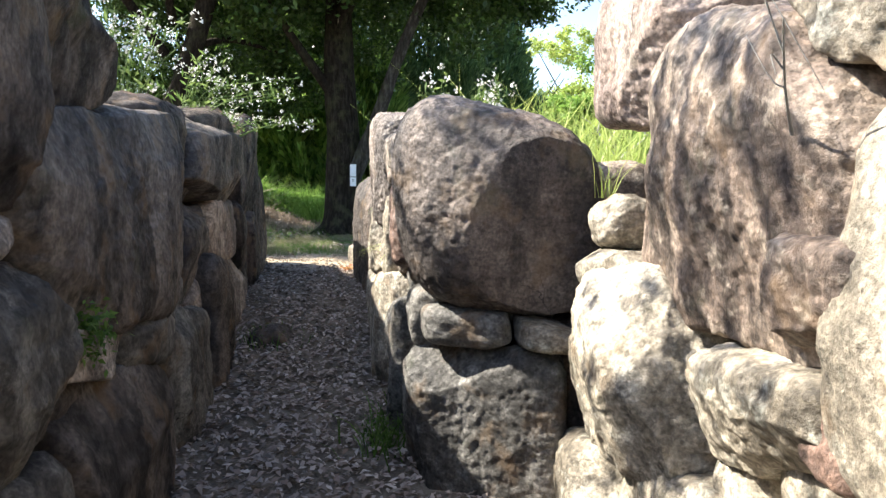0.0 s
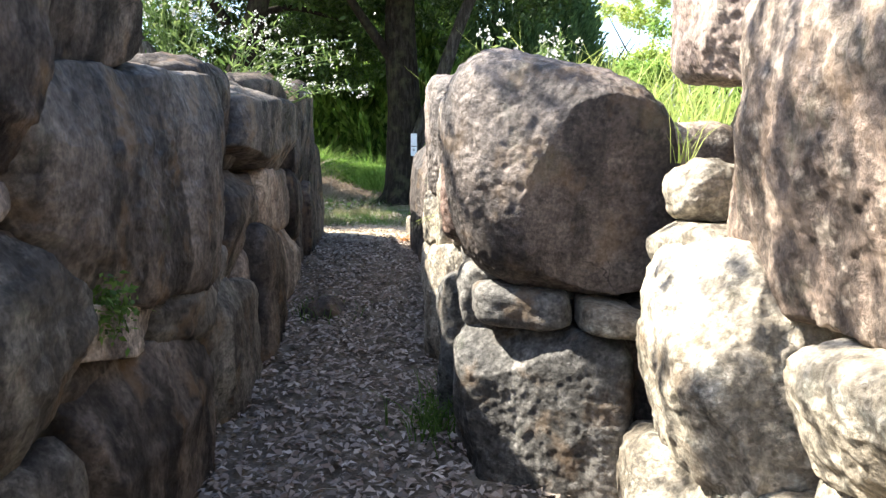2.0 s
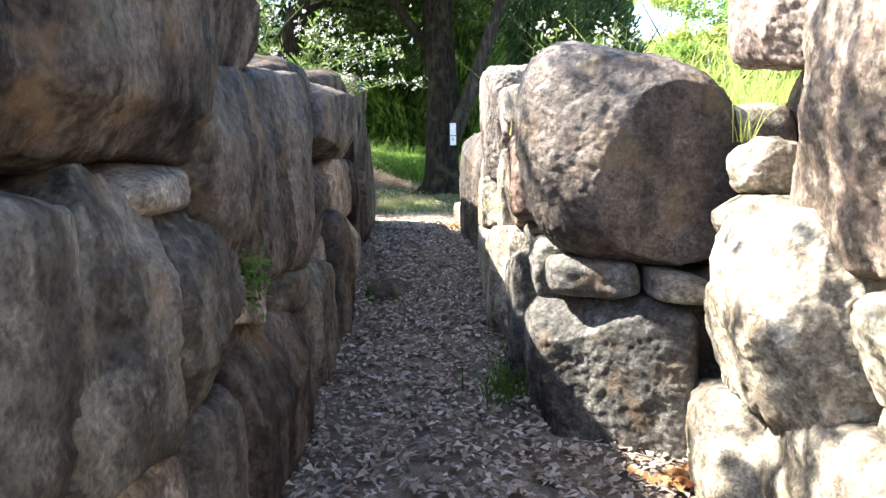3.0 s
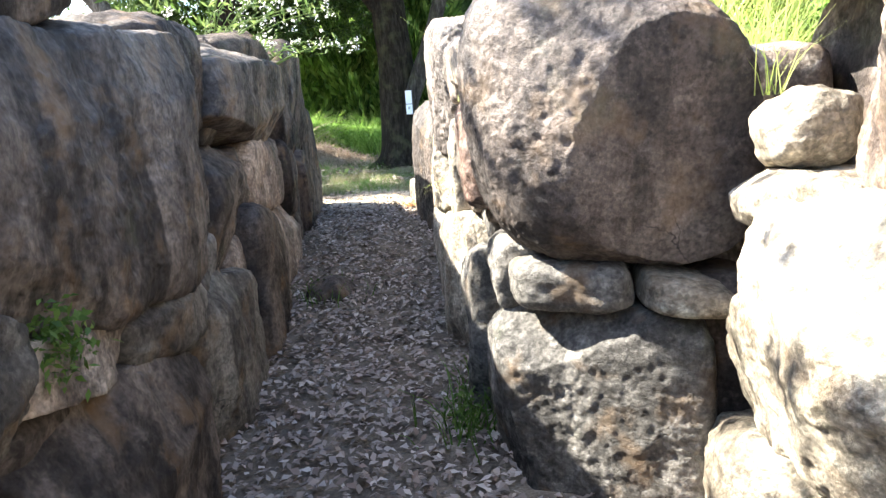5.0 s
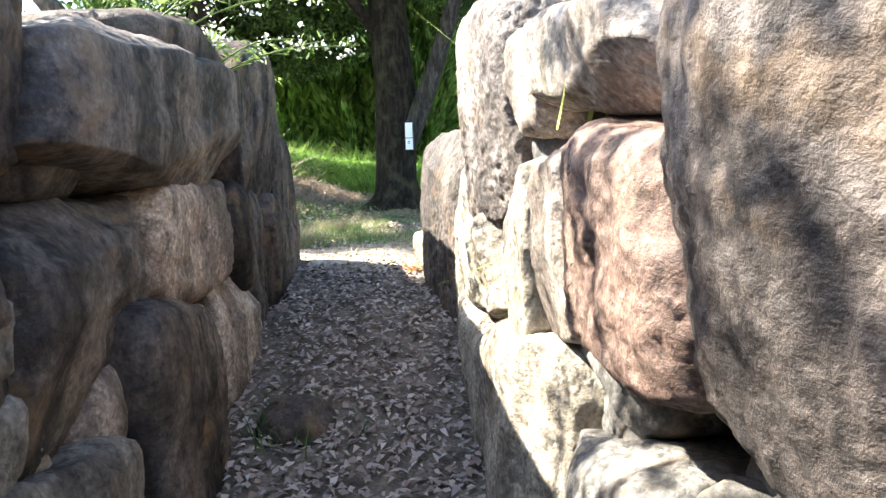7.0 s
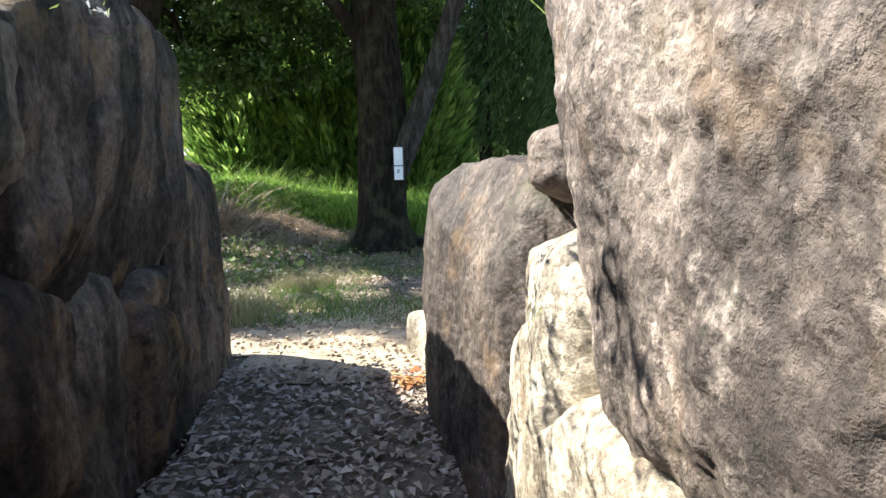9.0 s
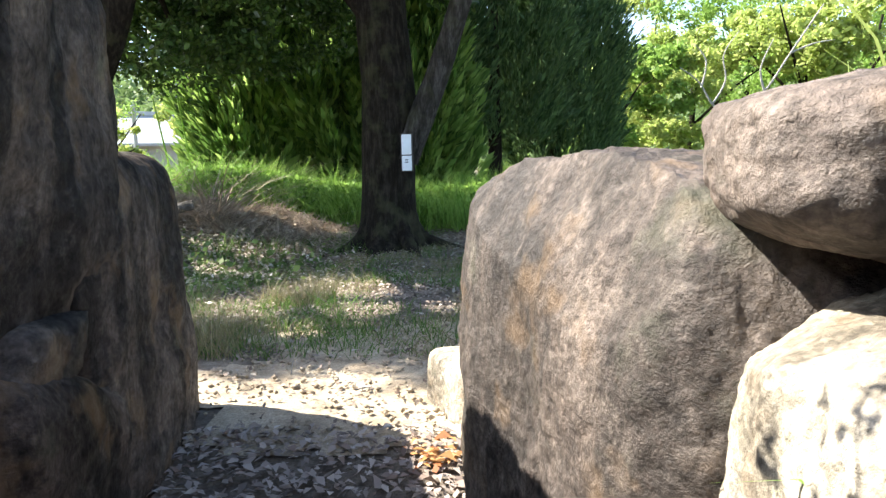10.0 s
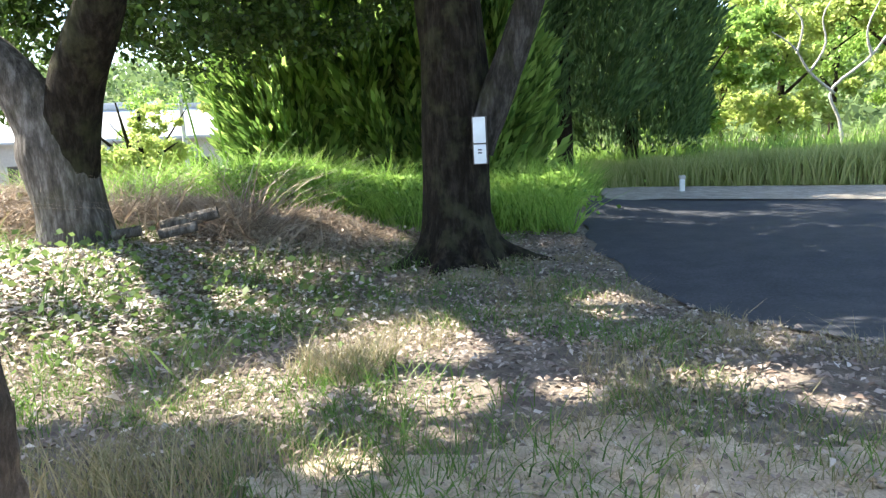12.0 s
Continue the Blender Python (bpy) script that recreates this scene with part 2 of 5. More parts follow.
# ---- mesh helpers ----
def mesh_of(name, verts, faces, material, smooth=False):
    """A mesh from arrays: verts (n, 3), faces (m, k) of one size."""
    verts, faces = np.asarray(verts, dtype=np.float32), np.asarray(faces, dtype=np.int32)
    me = bpy.data.meshes.new(name)
    k = faces.shape[1]
    me.vertices.add(len(verts))
    me.vertices.foreach_set("co", verts.ravel())
    me.loops.add(faces.size)
    me.loops.foreach_set("vertex_index", faces.ravel())
    me.polygons.add(len(faces))
    me.polygons.foreach_set("loop_start", np.arange(len(faces), dtype=np.int32) * k)
    me.polygons.foreach_set("loop_total", np.full(len(faces), k, dtype=np.int32))
    if smooth:
        me.polygons.foreach_set("use_smooth", np.ones(len(faces), dtype=bool))
    me.materials.append(material)
    me.update(calc_edges=True)
    me.validate()
    return me


def held(ob, parent, label=""):
    ob.parent = parent
    return tagged(ob, label)


def part(name, bm, material, parent, label=""):
    me = bpy.data.meshes.new(name)
    bm.to_mesh(me)
    bm.free()
    me.materials.append(material)
    return held(new(name, me), parent, label)


def root(name, x, y, z, label, category, group="", kind=""):
    e = new(name)
    e.location = (x, y, z)
    return tagged(e, label, category, group, kind)


def at_world(ob, parent):
    """Parents ob, whose mesh is in world metres, without moving it."""
    ob.parent = parent
    ob.matrix_parent_inverse = Matrix.Translation(parent.location).inverted()
    return ob


def box(x0, x1, y0, y1, z0, z1, bevel=0.0):
    bm = bmesh.new()
    bmesh.ops.create_cube(bm, size=1, matrix=Matrix.Translation(((x0 + x1) / 2, (y0 + y1) / 2, (z0 + z1) / 2)) @ Matrix.Diagonal((x1 - x0, y1 - y0, z1 - z0, 1)))
    if bevel:
        bmesh.ops.bevel(bm, geom=bm.edges[:], offset=bevel, segments=2, affect="EDGES")
    return bm


def tube_arrays(points, radii, sides=10, wobble=0.0, seed=0):
    """Rings along a line of points."""
    rng = np.random.default_rng(seed)
    pts = np.array(points, float)
    verts, faces = [], []
    for i, p in enumerate(pts):
        d = pts[min(i + 1, len(pts) - 1)] - pts[max(i - 1, 0)]
        d /= np.linalg.norm(d)
        a = np.cross(d, (0.31, 0.9, 0.2))
        a /= np.linalg.norm(a)
        b = np.cross(d, a)
        for j in range(sides):
            t = 2 * math.pi * j / sides
            r = radii[i] * (1 + wobble * rng.uniform(-1, 1))
            verts.append(p + r * (math.cos(t) * a + math.sin(t) * b))
    for i in range(len(pts) - 1):
        for j in range(sides):
            k = (j + 1) % sides
            faces.append((i * sides + j, i * sides + k, (i + 1) * sides + k, (i + 1) * sides + j))
    return verts, faces


def smooth_line(points, n):
    """n points on a smooth line through the given ones."""
    p = np.array(points, float)
    t = np.linspace(0, len(p) - 1, n)
    out = []
    for v in t:
        i = min(int(v), len(p) - 2)
        f = v - i
        p0, p1, p2, p3 = p[max(i - 1, 0)], p[i], p[i + 1], p[min(i + 2, len(p) - 1)]
        out.append(0.5 * (2 * p1 + (p2 - p0) * f + (2 * p0 - 5 * p1 + 4 * p2 - p3) * f * f + (3 * p1 - p0 - 3 * p2 + p3) * f ** 3))
    return np.array(out)


def limb(name, points, r0, r1, material, parent, n=10, sides=10, wobble=0.06, seed=0, label=""):
    line = smooth_line(points, n)
    v, f = tube_arrays(line, np.linspace(r0, r1, n), sides, wobble, seed)
    ob = new(name, mesh_of(name, v, f, material, True))
    at_world(ob, parent)
    return tagged(ob, label)


def leaves(centres, aims, length, width, rng, droop=0.0):
    """Folded four-cornered leaves at the centres, pointing along the aims."""
    n = len(centres)
    aims = aims / np.maximum(np.linalg.norm(aims, axis=1, keepdims=True), 1e-6)
    side = np.cross(aims, rng.normal(size=(n, 3)))
    side /= np.maximum(np.linalg.norm(side, axis=1, keepdims=True), 1e-6)
    up = np.cross(side, aims)
    s = rng.uniform(0.6, 1.3, (n, 1))
    le, wi = length * s, width * s
    a = centres - aims * le / 2
    b = centres + side * wi / 2 + up * wi * 0.15
    c = centres + aims * le / 2 - np.array((0, 0, droop)) * le
    d = centres - side * wi / 2 + up * wi * 0.15
    verts = np.stack([a, b, c, d], axis=1).reshape(-1, 3)
    return verts, np.arange(4 * n).reshape(n, 4)


# gaps in the high canopy, by where their sun falls on the ground: x, y and half widths
GLADES = ((-5.9, 12.9, 1.25, 1.2), (-3.8, 15.8, 0.7, 0.23), (-2.27, 11.5, 0.62, 0.6), (-2.86, 10.45, 0.42, 0.42), (-1.88, 10.46, 0.3, 0.32),
          (-2.1, 9.7, 0.16, 0.14), (-1.0, 12.6, 0.32, 0.42), (-1.3, 10.53, 0.14, 0.12), (-0.4, 10.7, 0.3, 0.14), (-0.1, 10.36, 0.12, 0.1), (-0.54, 14.4, 0.4, 0.2), (-3.86, 10.42, 0.25, 0.4),
          (-4.4, 18.3, 2.0, 0.8), (-0.7, 18.9, 0.9, 0.9), (-6.4, 19.2, 1.2, 0.6))


def in_gap(c):
    """Whether a leaf would hang in one of the canopy's gaps."""
    x, y = c[:, 0] - (c[:, 2] - 0.4) * SUN_FROM.x / SUN_FROM.z, c[:, 1] - (c[:, 2] - 0.4) * SUN_FROM.y / SUN_FROM.z
    ragged = np.array([noise.noise((a * 2.3, d * 2.3, 7.0)) + 0.6 * noise.noise((a * 6.0, d * 6.0, 3.0)) for a, d in zip(x, y)])
    inside = np.zeros(len(c), bool)
    for gx, gy, rx_, ry_ in GLADES:
        inside |= ((x - gx) / (rx_ + 0.03)) ** 2 + ((y - gy) / (ry_ + 0.03)) ** 2 < 1 + 0.9 * ragged
    return inside | (ragged > 0.85)


def crown(name, parent, blobs, count, length, width, material, seed, clumps=60, spread=0.35, label="", up=0.2, gaps=False):
    """Many small leaves in clumps that fill some ellipsoids: (x, y, z, rx, ry, rz)."""
    rng = np.random.default_rng(seed)
    cs = []
    weights = np.array([b[3] * b[4] * b[5] for b in blobs]) ** 0.67
    weights /= weights.sum()
    for b, w in zip(blobs, weights):
        k = max(4, int(clumps * w))
        d = rng.normal(size=(k, 3))
        d /= np.linalg.norm(d, axis=1, keepdims=True)
        r = rng.uniform(0.25, 1.0, (k, 1)) ** 0.5
        mid = np.array(b[:3]) + d * r * np.array(b[3:])
        each = max(6, int(count * w / k))
        size = spread * rng.uniform(0.6, 1.4, (k, 1, 1)) * min(b[3:])
        cs.append((mid[:, None, :] + rng.normal(size=(k, each, 3)) * size * np.array((1, 1, 0.7))).reshape(-1, 3))
    c = np.concatenate(cs)
    if gaps:
        c = c[~in_gap(c)]
    aims = rng.normal(size=c.shape) + np.array((0, 0, up))
    v, f = leaves(c, aims, length, width, rng, 0.15)
    ob = new(name, mesh_of(name, v, f, material))
    at_world(ob, parent)
    return tagged(ob, label)


def blades(xy, z, height, width, rng, bend=0.35, vary=0.5):
    """Grass: a bent blade of two pieces at each place."""
    n = len(xy)
    h = height * rng.uniform(1 - vary, 1 + vary, (n, 1))
    t = rng.uniform(0, 2 * math.pi, n)
    side = np.stack([np.cos(t), np.sin(t), np.zeros(n)], 1) * width / 2
    lean = rng.normal(size=(n, 3)) * np.array((1, 1, 0)) * h * bend
    base = np.concatenate([xy, z[:, None]], 1)
    mid = base + np.concatenate([np.zeros((n, 2)), h * 0.55], 1) + lean * 0.35
    tip = base + np.concatenate([np.zeros((n, 2)), h], 1) + lean
    verts = np.stack([base - side, base + side, mid + side * 0.7, mid - side * 0.7, tip + side * 0.1, tip - side * 0.1], 1).reshape(-1, 3)
    i = 6 * np.arange(n)[:, None]
    faces = np.concatenate([i + np.array((0, 1, 2, 3)), i + np.array((3, 2, 4, 5))])
    return verts, faces


# ---- ground ----
def smooth(a, b, v):
    t = np.clip((v - a) / (b - a), 0, 1)
    return t * t * (3 - 2 * t)


def gz(x, y):
    """Height of the ground."""
    x, y = np.asarray(x, float), np.asarray(y, float)
    z = np.interp(y, (-3, 2, 3.4, 4.4, 5.4, 6.7, 8.3, 9.3, 11, 12.7, 14.3, 18, 24, 40), (0, 0, 0.03, 0.08, 0.15, 0.32, 0.42, 0.44, 0.37, 0.24, 0.3, 0.25, 0.2, 0.2))
    z = z + 0.42 * smooth(-3.6, -6.0, x) * smooth(9.5, 13.0, y) * smooth(30, 20, y)
    z = z + 0.30 * np.exp(-(((x + 4.2) / 2.6) ** 2 + ((y - 18.0) / 1.6) ** 2)) + 0.25 * np.exp(-(((x + 0.7) / 0.9) ** 2 + ((y - 19.3) / 1.4) ** 2))
    z = z - 3.2 * smooth(-8, -26, x) * smooth(16, 34, y)
    return z


def road_left(y):
    """The road's curved edge."""
    return np.interp(y, (8, 11.0, 11.9, 13.0, 14.9, 17.7, 20.5, 22.5), (3.2, 0.75, 0.05, -0.42, -0.74, -0.72, 0.0, 1.2))


def patch(name, xs, ys, material, lift=0.0, inside=None, rough=0.0, seed=1):
    X, Y = np.meshgrid(xs, ys)
    Z = gz(X, Y) + lift - (0.03 * smooth(0.05, 0.25, X - road_left(Y)) * (Y > 9) * (Y < 21.5) * (X < 38))
    if rough:
        Z = Z + np.array([[noise.noise((a * 2.2, b * 2.2, seed)) * rough + noise.noise((a * 7, b * 7, seed)) * rough * 0.4 for a, b in zip(r, s)] for r, s in zip(X, Y)])
    nx = len(xs)
    v = np.stack([X.ravel(), Y.ravel(), Z.ravel()], 1)
    f = [(j * nx + i, j * nx + i + 1, (j + 1) * nx + i + 1, (j + 1) * nx + i) for j in range(len(ys) - 1) for i in range(nx - 1)
         if inside is None or inside((xs[i] + xs[i + 1]) / 2, (ys[j] + ys[j + 1]) / 2)]
    return new(name, mesh_of(name, v, f, material, True))


gx = np.unique(np.concatenate([np.linspace(-900, -60, 12), np.linspace(-60, -9, 25), np.linspace(-9, 9, 121), np.linspace(9, 60, 25), np.linspace(60, 900, 12)]))
gy = np.unique(np.concatenate([np.linspace(-900, -60, 10), np.linspace(-60, -4, 15), np.linspace(-4, 24, 187), np.linspace(24, 80, 28), np.linspace(80, 900, 12)]))
tagged(patch("ground", gx, gy, SOIL, 0, None, 0.025), "brown earth ground with leaf litter and patches of grass", "ground", kind="structure")


def road_mesh():
    ys = np.linspace(8.0, 22.4, 60)
    v, f = [], []
    for j, y in enumerate(ys):
        x0 = road_left(y) + 0.05 * math.sin(y * 5)
        far = 22.4 if y > 22 else y
        for i, x in enumerate(np.linspace(0, 1, 20) ** 1.5 * 40):
            v.append((x0 + x, far - 0.42 * max(0, min(x0 + x - 1.0, 9)) * (y - 8) / 14.4, 0))
    v = np.array(v)
    v[:, 2] = gz(v[:, 0], v[:, 1]) + 0.008
    for j in range(59):
        for i in range(19):
            f.append((j * 20 + i, j * 20 + i + 1, j * 20 + i + 21, j * 20 + i + 20))
    return mesh_of("road", v, f, ASPHALT, True)


tagged(new("road", road_mesh()), "dark grey asphalt road in tree shade, curving round the verge", "road", kind="structure")

# ---- stone walls ----
WALLS = {  # a point of the wall's foot line, its run, and the outward normal
    "left": ((-1.3, 2.9), (-0.18, 1.0)),
    "right": ((-0.06, 3.05), (-0.165, 1.0)),
    "end": ((-0.6, 6.68), (-0.33, 1.0)),
    "chamber": ((0.77, 2.0), (0.0, 1.0)),
    "recess": ((0.72, 3.06), (0.0, 1.0)),
}


def wall_frame(wall):
    (px, py), (ux, uy) = WALLS[wall]
    n = np.array((uy, -ux)) / math.hypot(ux, uy)
    if wall != "left":
        n = -n
    return lambda s: np.array((px + ux * (s - py), s)), n


def cube_grid(n):
    """A cube's surface as a grid, joined at its edges."""
    index, verts, faces = {}, [], []
    line = [math.tan(math.pi / 4 * (2 * i / n - 1)) for i in range(n + 1)]
    for axis in range(3):
        for sign in (-1, 1):
            ids = []
            for j in range(n + 1):
                for i in range(n + 1):
                    p = [0, 0, 0]
                    p[axis], p[(axis + 1) % 3], p[(axis + 2) % 3] = sign, line[i], line[j]
                    key = tuple(round(c, 5) for c in p)
                    if key not in index:
                        index[key] = len(verts)
                        verts.append(p)
                    ids.append(index[key])
            for j in range(n):
                for i in range(n):
                    q = (ids[j * (n + 1) + i], ids[j * (n + 1) + i + 1], ids[(j + 1) * (n + 1) + i + 1], ids[(j + 1) * (n + 1) + i])
                    faces.append(q if sign > 0 else q[::-1])
    return np.array(verts, float), np.array(faces)


GRIDS = {n: cube_grid(n) for n in (8, 14, 24, 40, 64, 110)}


def boulder_shape(fine, square, facets, seed):
    """A rounded block in the cube -1..1, with some broken facets."""
    rng = np.random.default_rng(seed)
    v, f = GRIDS[fine]
    v = v / (np.abs(v) ** square).sum(1, keepdims=True) ** (1 / square)
    for _ in range(facets):
        d = rng.normal(size=3)
        d /= np.linalg.norm(d)
        far = (v @ d).max()
        over = np.maximum(0, v @ d - far * rng.uniform(0.74, 0.95))
        v = v - over[:, None] * d * 0.9
    return v, f


def roughen(v, normal_from, amount, seed, crust=0.0):
    """Lumps, worn hollows and shallow upright runnels over a stone's skin."""
    out = v.copy()
    d = v - normal_from
    d /= np.maximum(np.linalg.norm(d, axis=1, keepdims=True), 1e-6)
    off = Vector((seed * 3.1, seed * 1.7, seed * 0.9))
    for i, p in enumerate(v):
        q = Vector(p) + off
        h = noise.fractal(q * 1.9, 0.85, 2.1, 7) * 0.75
        h -= max(0.0, noise.noise(Vector((q.x * 4, q.y * 4, q.z * 1.6)))) * 0.25
        h -= max(0.0, noise.noise(q * 9.0) - 0.25) * 0.18
        h += noise.noise(q * 34.0) * 0.10
        h *= amount
        if crust:
            h += crust * (noise.fractal(q * 15.0, 0.7, 2.2, 3) - 0.7 * max(0.0, noise.noise(q * 27.0) - 0.15))
        out[i] += d[i] * h
    return out


count = [0]


def outward(p, f):
    """The faces turned so that the closed shape's skin looks outwards."""
    a, c, d = p[f[:, 0]] - p.mean(0), p[f[:, 1]] - p.mean(0), p[f[:, 2]] - p.mean(0)
    return f if (np.cross(a, c) * d).sum() > 0 else f[:, ::-1]


def stone(parent, wall, quad, material, out=0.04, depth=0.5, fine=14, square=5.5, facets=5, grow=1.13, amount=0.065, label="", lean=0.0, crust=0.005):
    """A stone of a wall: quad holds its near-foot, far-foot, far-top and near-top corners (along, up); out: how far it stands proud of the wall's line."""
    count[0] += 1
    seed = count[0]
    v, f = boulder_shape(fine, square * 1.4, facets + 4, seed)
    place, n = wall_frame(wall)
    q = np.array(quad, float)
    mid = q.mean(0)
    q = mid + (q - mid) * grow
    u, w, h = (v[:, 0] + 1) / 2, v[:, 1], (v[:, 2] + 1) / 2
    s = (1 - h) * ((1 - u) * q[0, 0] + u * q[1, 0]) + h * ((1 - u) * q[3, 0] + u * q[2, 0])
    z = (1 - h) * ((1 - u) * q[0, 1] + u * q[1, 1]) + h * ((1 - u) * q[3, 1] + u * q[2, 1])
    off = out - depth / 2 + w * depth / 2 + lean * (h - 0.5)
    xy = np.array([place(a) for a in s]) + n * off[:, None]
    p = np.concatenate([xy, z[:, None]], 1)
    p = roughen(p, p.mean(0), amount, seed, crust if fine > 20 else 0.0)
    ob = new("stone", mesh_of("stone", p, outward(p, f), material, True))
    at_world(ob, parent)
    if label:
        tagged(ob, label)
    return ob


def block_stone(parent, corners, z0, z1, material, fine=24, square=5.0, facets=5, amount=0.05, top=1.0, label="", shift=(0, 0), tops=None, scar=None, feet=None):
    """A free boulder over a plan of four corners; top: how far its head draws in; tops and feet: heights over the corners; scar: a point and the facing of a broken-off flat."""
    count[0] += 1
    seed = count[0]
    v, f = boulder_shape(fine, square, facets, seed)
    c = np.array(corners, float)
    u, w, h = (v[:, 0] + 1) / 2, (v[:, 1] + 1) / 2, (v[:, 2] + 1) / 2
    xy = ((1 - u) * (1 - w))[:, None] * c[0] + (u * (1 - w))[:, None] * c[1] + (u * w)[:, None] * c[2] + ((1 - u) * w)[:, None] * c[3]
    mid = c.mean(0)
    xy = mid + (xy - mid) * (1 + (top - 1) * h)[:, None] + h[:, None] * np.array(shift)
    if tops:
        zt = (1 - u) * (1 - w) * tops[0] + u * (1 - w) * tops[1] + u * w * tops[2] + (1 - u) * w * tops[3]
    else:
        zt = z1
    zf = z0
    if feet:
        zf = (1 - u) * (1 - w) * feet[0] + u * (1 - w) * feet[1] + u * w * feet[2] + (1 - u) * w * feet[3]
    z = zf + (zt - zf) * h
    p = roughen(np.concatenate([xy, z[:, None]], 1), np.array((*mid, (z0 + z1) / 2)), amount, seed, 0.0045 if fine > 20 else 0.0)
    if scar:
        at, facing = np.array(scar[0]), np.array(Vector(scar[1]).normalized())
        over = np.maximum(0, (p - at) @ facing)
        p = p - (over * 0.93)[:, None] * facing
    ob = new("stone", mesh_of("stone", p, outward(p, f), material, True))
    if parent:
        at_world(ob, parent)
    return tagged(ob, label)


def core(name, line, back, height, label):
    """The packed earth behind a wall's stones, along its foot line."""
    n = len(line)
    v, f = [], []
    for (x, y), (bx, by), h in zip(line, back, height):
        g = float(gz(x, y)) - 0.3
        v += [(x, y, g), (x, y, h), (bx, by, h + 0.02), (bx + (bx - x) * 1.2, by, g)]
    for i in range(n - 1):
        for j in range(4):
            k = (j + 1) % 4
            f.append((4 * i + j, 4 * i + k, 4 * i + 4 + k, 4 * i + 4 + j))
    ob = new(name, mesh_of(name, v, f, FILL))
    return tagged(ob, label, "wall", kind="structure")


def lx(y, off=0.0):
    return -1.3 - 0.18 * (y - 2.9) - off


def rx(y, off=0.0):
    return -0.06 - 0.165 * (y - 3.05) + off


LY = (-2.2, 0.0, 1.5, 2.5, 4.0, 5.5, 7.0, 7.7)
left = core("wall_left", [(lx(y, 0.3), y) for y in LY], [(lx(y, 1.5), y) for y in LY], (1.6, 1.6, 1.6, 1.5, 1.55, 1.6, 1.5, 1.1), "left passage wall of huge stacked weathered boulders")
RY = (3.5, 4.3, 5.4, 6.4, 6.9)
right = core("wall_right", [(rx(y, 0.3), y) for y in RY], [(rx(y, 1.7), y) for y in RY], (1.4, 1.35, 1.4, 1.0, 0.8), "right passage wall of huge stacked sunlit boulders")
CY = (-2.2, 0.0, 1.2, 2.2, 3.3)
chamber = core("wall_chamber", [(1.12, y) for y in CY], [(2.4, y) for y in CY], (1.5, 1.5, 1.5, 1.45, 1.3), "chamber wall of pale sunlit granite boulders")
back = core("wall_back", [(-0.9, -2.3), (1.3, -2.3)], [(-0.9, -3.4), (1.3, -3.4)], (1.6, 1.6), "plain stone wall that closes the chamber")

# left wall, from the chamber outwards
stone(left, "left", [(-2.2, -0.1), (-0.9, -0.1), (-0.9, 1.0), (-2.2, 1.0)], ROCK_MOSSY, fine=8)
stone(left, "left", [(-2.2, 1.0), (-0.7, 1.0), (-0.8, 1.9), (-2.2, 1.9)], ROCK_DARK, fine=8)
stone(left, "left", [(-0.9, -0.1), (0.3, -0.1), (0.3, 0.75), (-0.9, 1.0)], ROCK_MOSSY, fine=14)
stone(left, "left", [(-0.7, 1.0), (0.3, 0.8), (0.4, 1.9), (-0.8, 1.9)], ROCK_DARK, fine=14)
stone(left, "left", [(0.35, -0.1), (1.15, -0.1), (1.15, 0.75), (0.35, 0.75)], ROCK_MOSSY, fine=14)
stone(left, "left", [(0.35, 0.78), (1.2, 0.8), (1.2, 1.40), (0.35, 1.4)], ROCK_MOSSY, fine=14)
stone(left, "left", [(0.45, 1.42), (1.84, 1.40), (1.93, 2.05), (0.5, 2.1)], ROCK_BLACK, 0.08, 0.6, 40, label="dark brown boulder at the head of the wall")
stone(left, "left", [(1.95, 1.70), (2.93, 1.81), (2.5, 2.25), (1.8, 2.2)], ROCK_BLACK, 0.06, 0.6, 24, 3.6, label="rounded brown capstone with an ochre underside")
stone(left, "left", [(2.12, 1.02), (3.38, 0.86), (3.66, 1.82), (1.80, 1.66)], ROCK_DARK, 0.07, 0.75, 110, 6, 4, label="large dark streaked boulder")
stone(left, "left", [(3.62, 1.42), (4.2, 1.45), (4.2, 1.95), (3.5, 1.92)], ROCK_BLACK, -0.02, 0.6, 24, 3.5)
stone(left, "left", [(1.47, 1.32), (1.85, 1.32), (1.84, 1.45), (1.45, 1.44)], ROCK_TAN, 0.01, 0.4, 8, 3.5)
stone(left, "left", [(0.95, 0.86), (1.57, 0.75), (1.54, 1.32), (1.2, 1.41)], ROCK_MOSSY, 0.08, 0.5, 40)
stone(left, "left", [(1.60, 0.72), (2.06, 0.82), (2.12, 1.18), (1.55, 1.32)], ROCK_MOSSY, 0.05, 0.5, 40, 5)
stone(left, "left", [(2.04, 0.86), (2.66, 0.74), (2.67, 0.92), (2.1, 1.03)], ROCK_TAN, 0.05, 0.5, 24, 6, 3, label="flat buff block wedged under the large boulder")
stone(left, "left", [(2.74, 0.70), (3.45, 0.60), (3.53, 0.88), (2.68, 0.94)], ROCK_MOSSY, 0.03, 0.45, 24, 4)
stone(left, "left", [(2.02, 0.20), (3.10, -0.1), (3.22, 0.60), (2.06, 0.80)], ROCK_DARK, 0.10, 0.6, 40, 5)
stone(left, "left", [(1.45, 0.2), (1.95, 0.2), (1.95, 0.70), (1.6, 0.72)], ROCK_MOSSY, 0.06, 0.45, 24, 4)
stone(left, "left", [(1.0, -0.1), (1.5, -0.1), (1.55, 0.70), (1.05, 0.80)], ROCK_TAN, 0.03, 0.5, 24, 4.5)
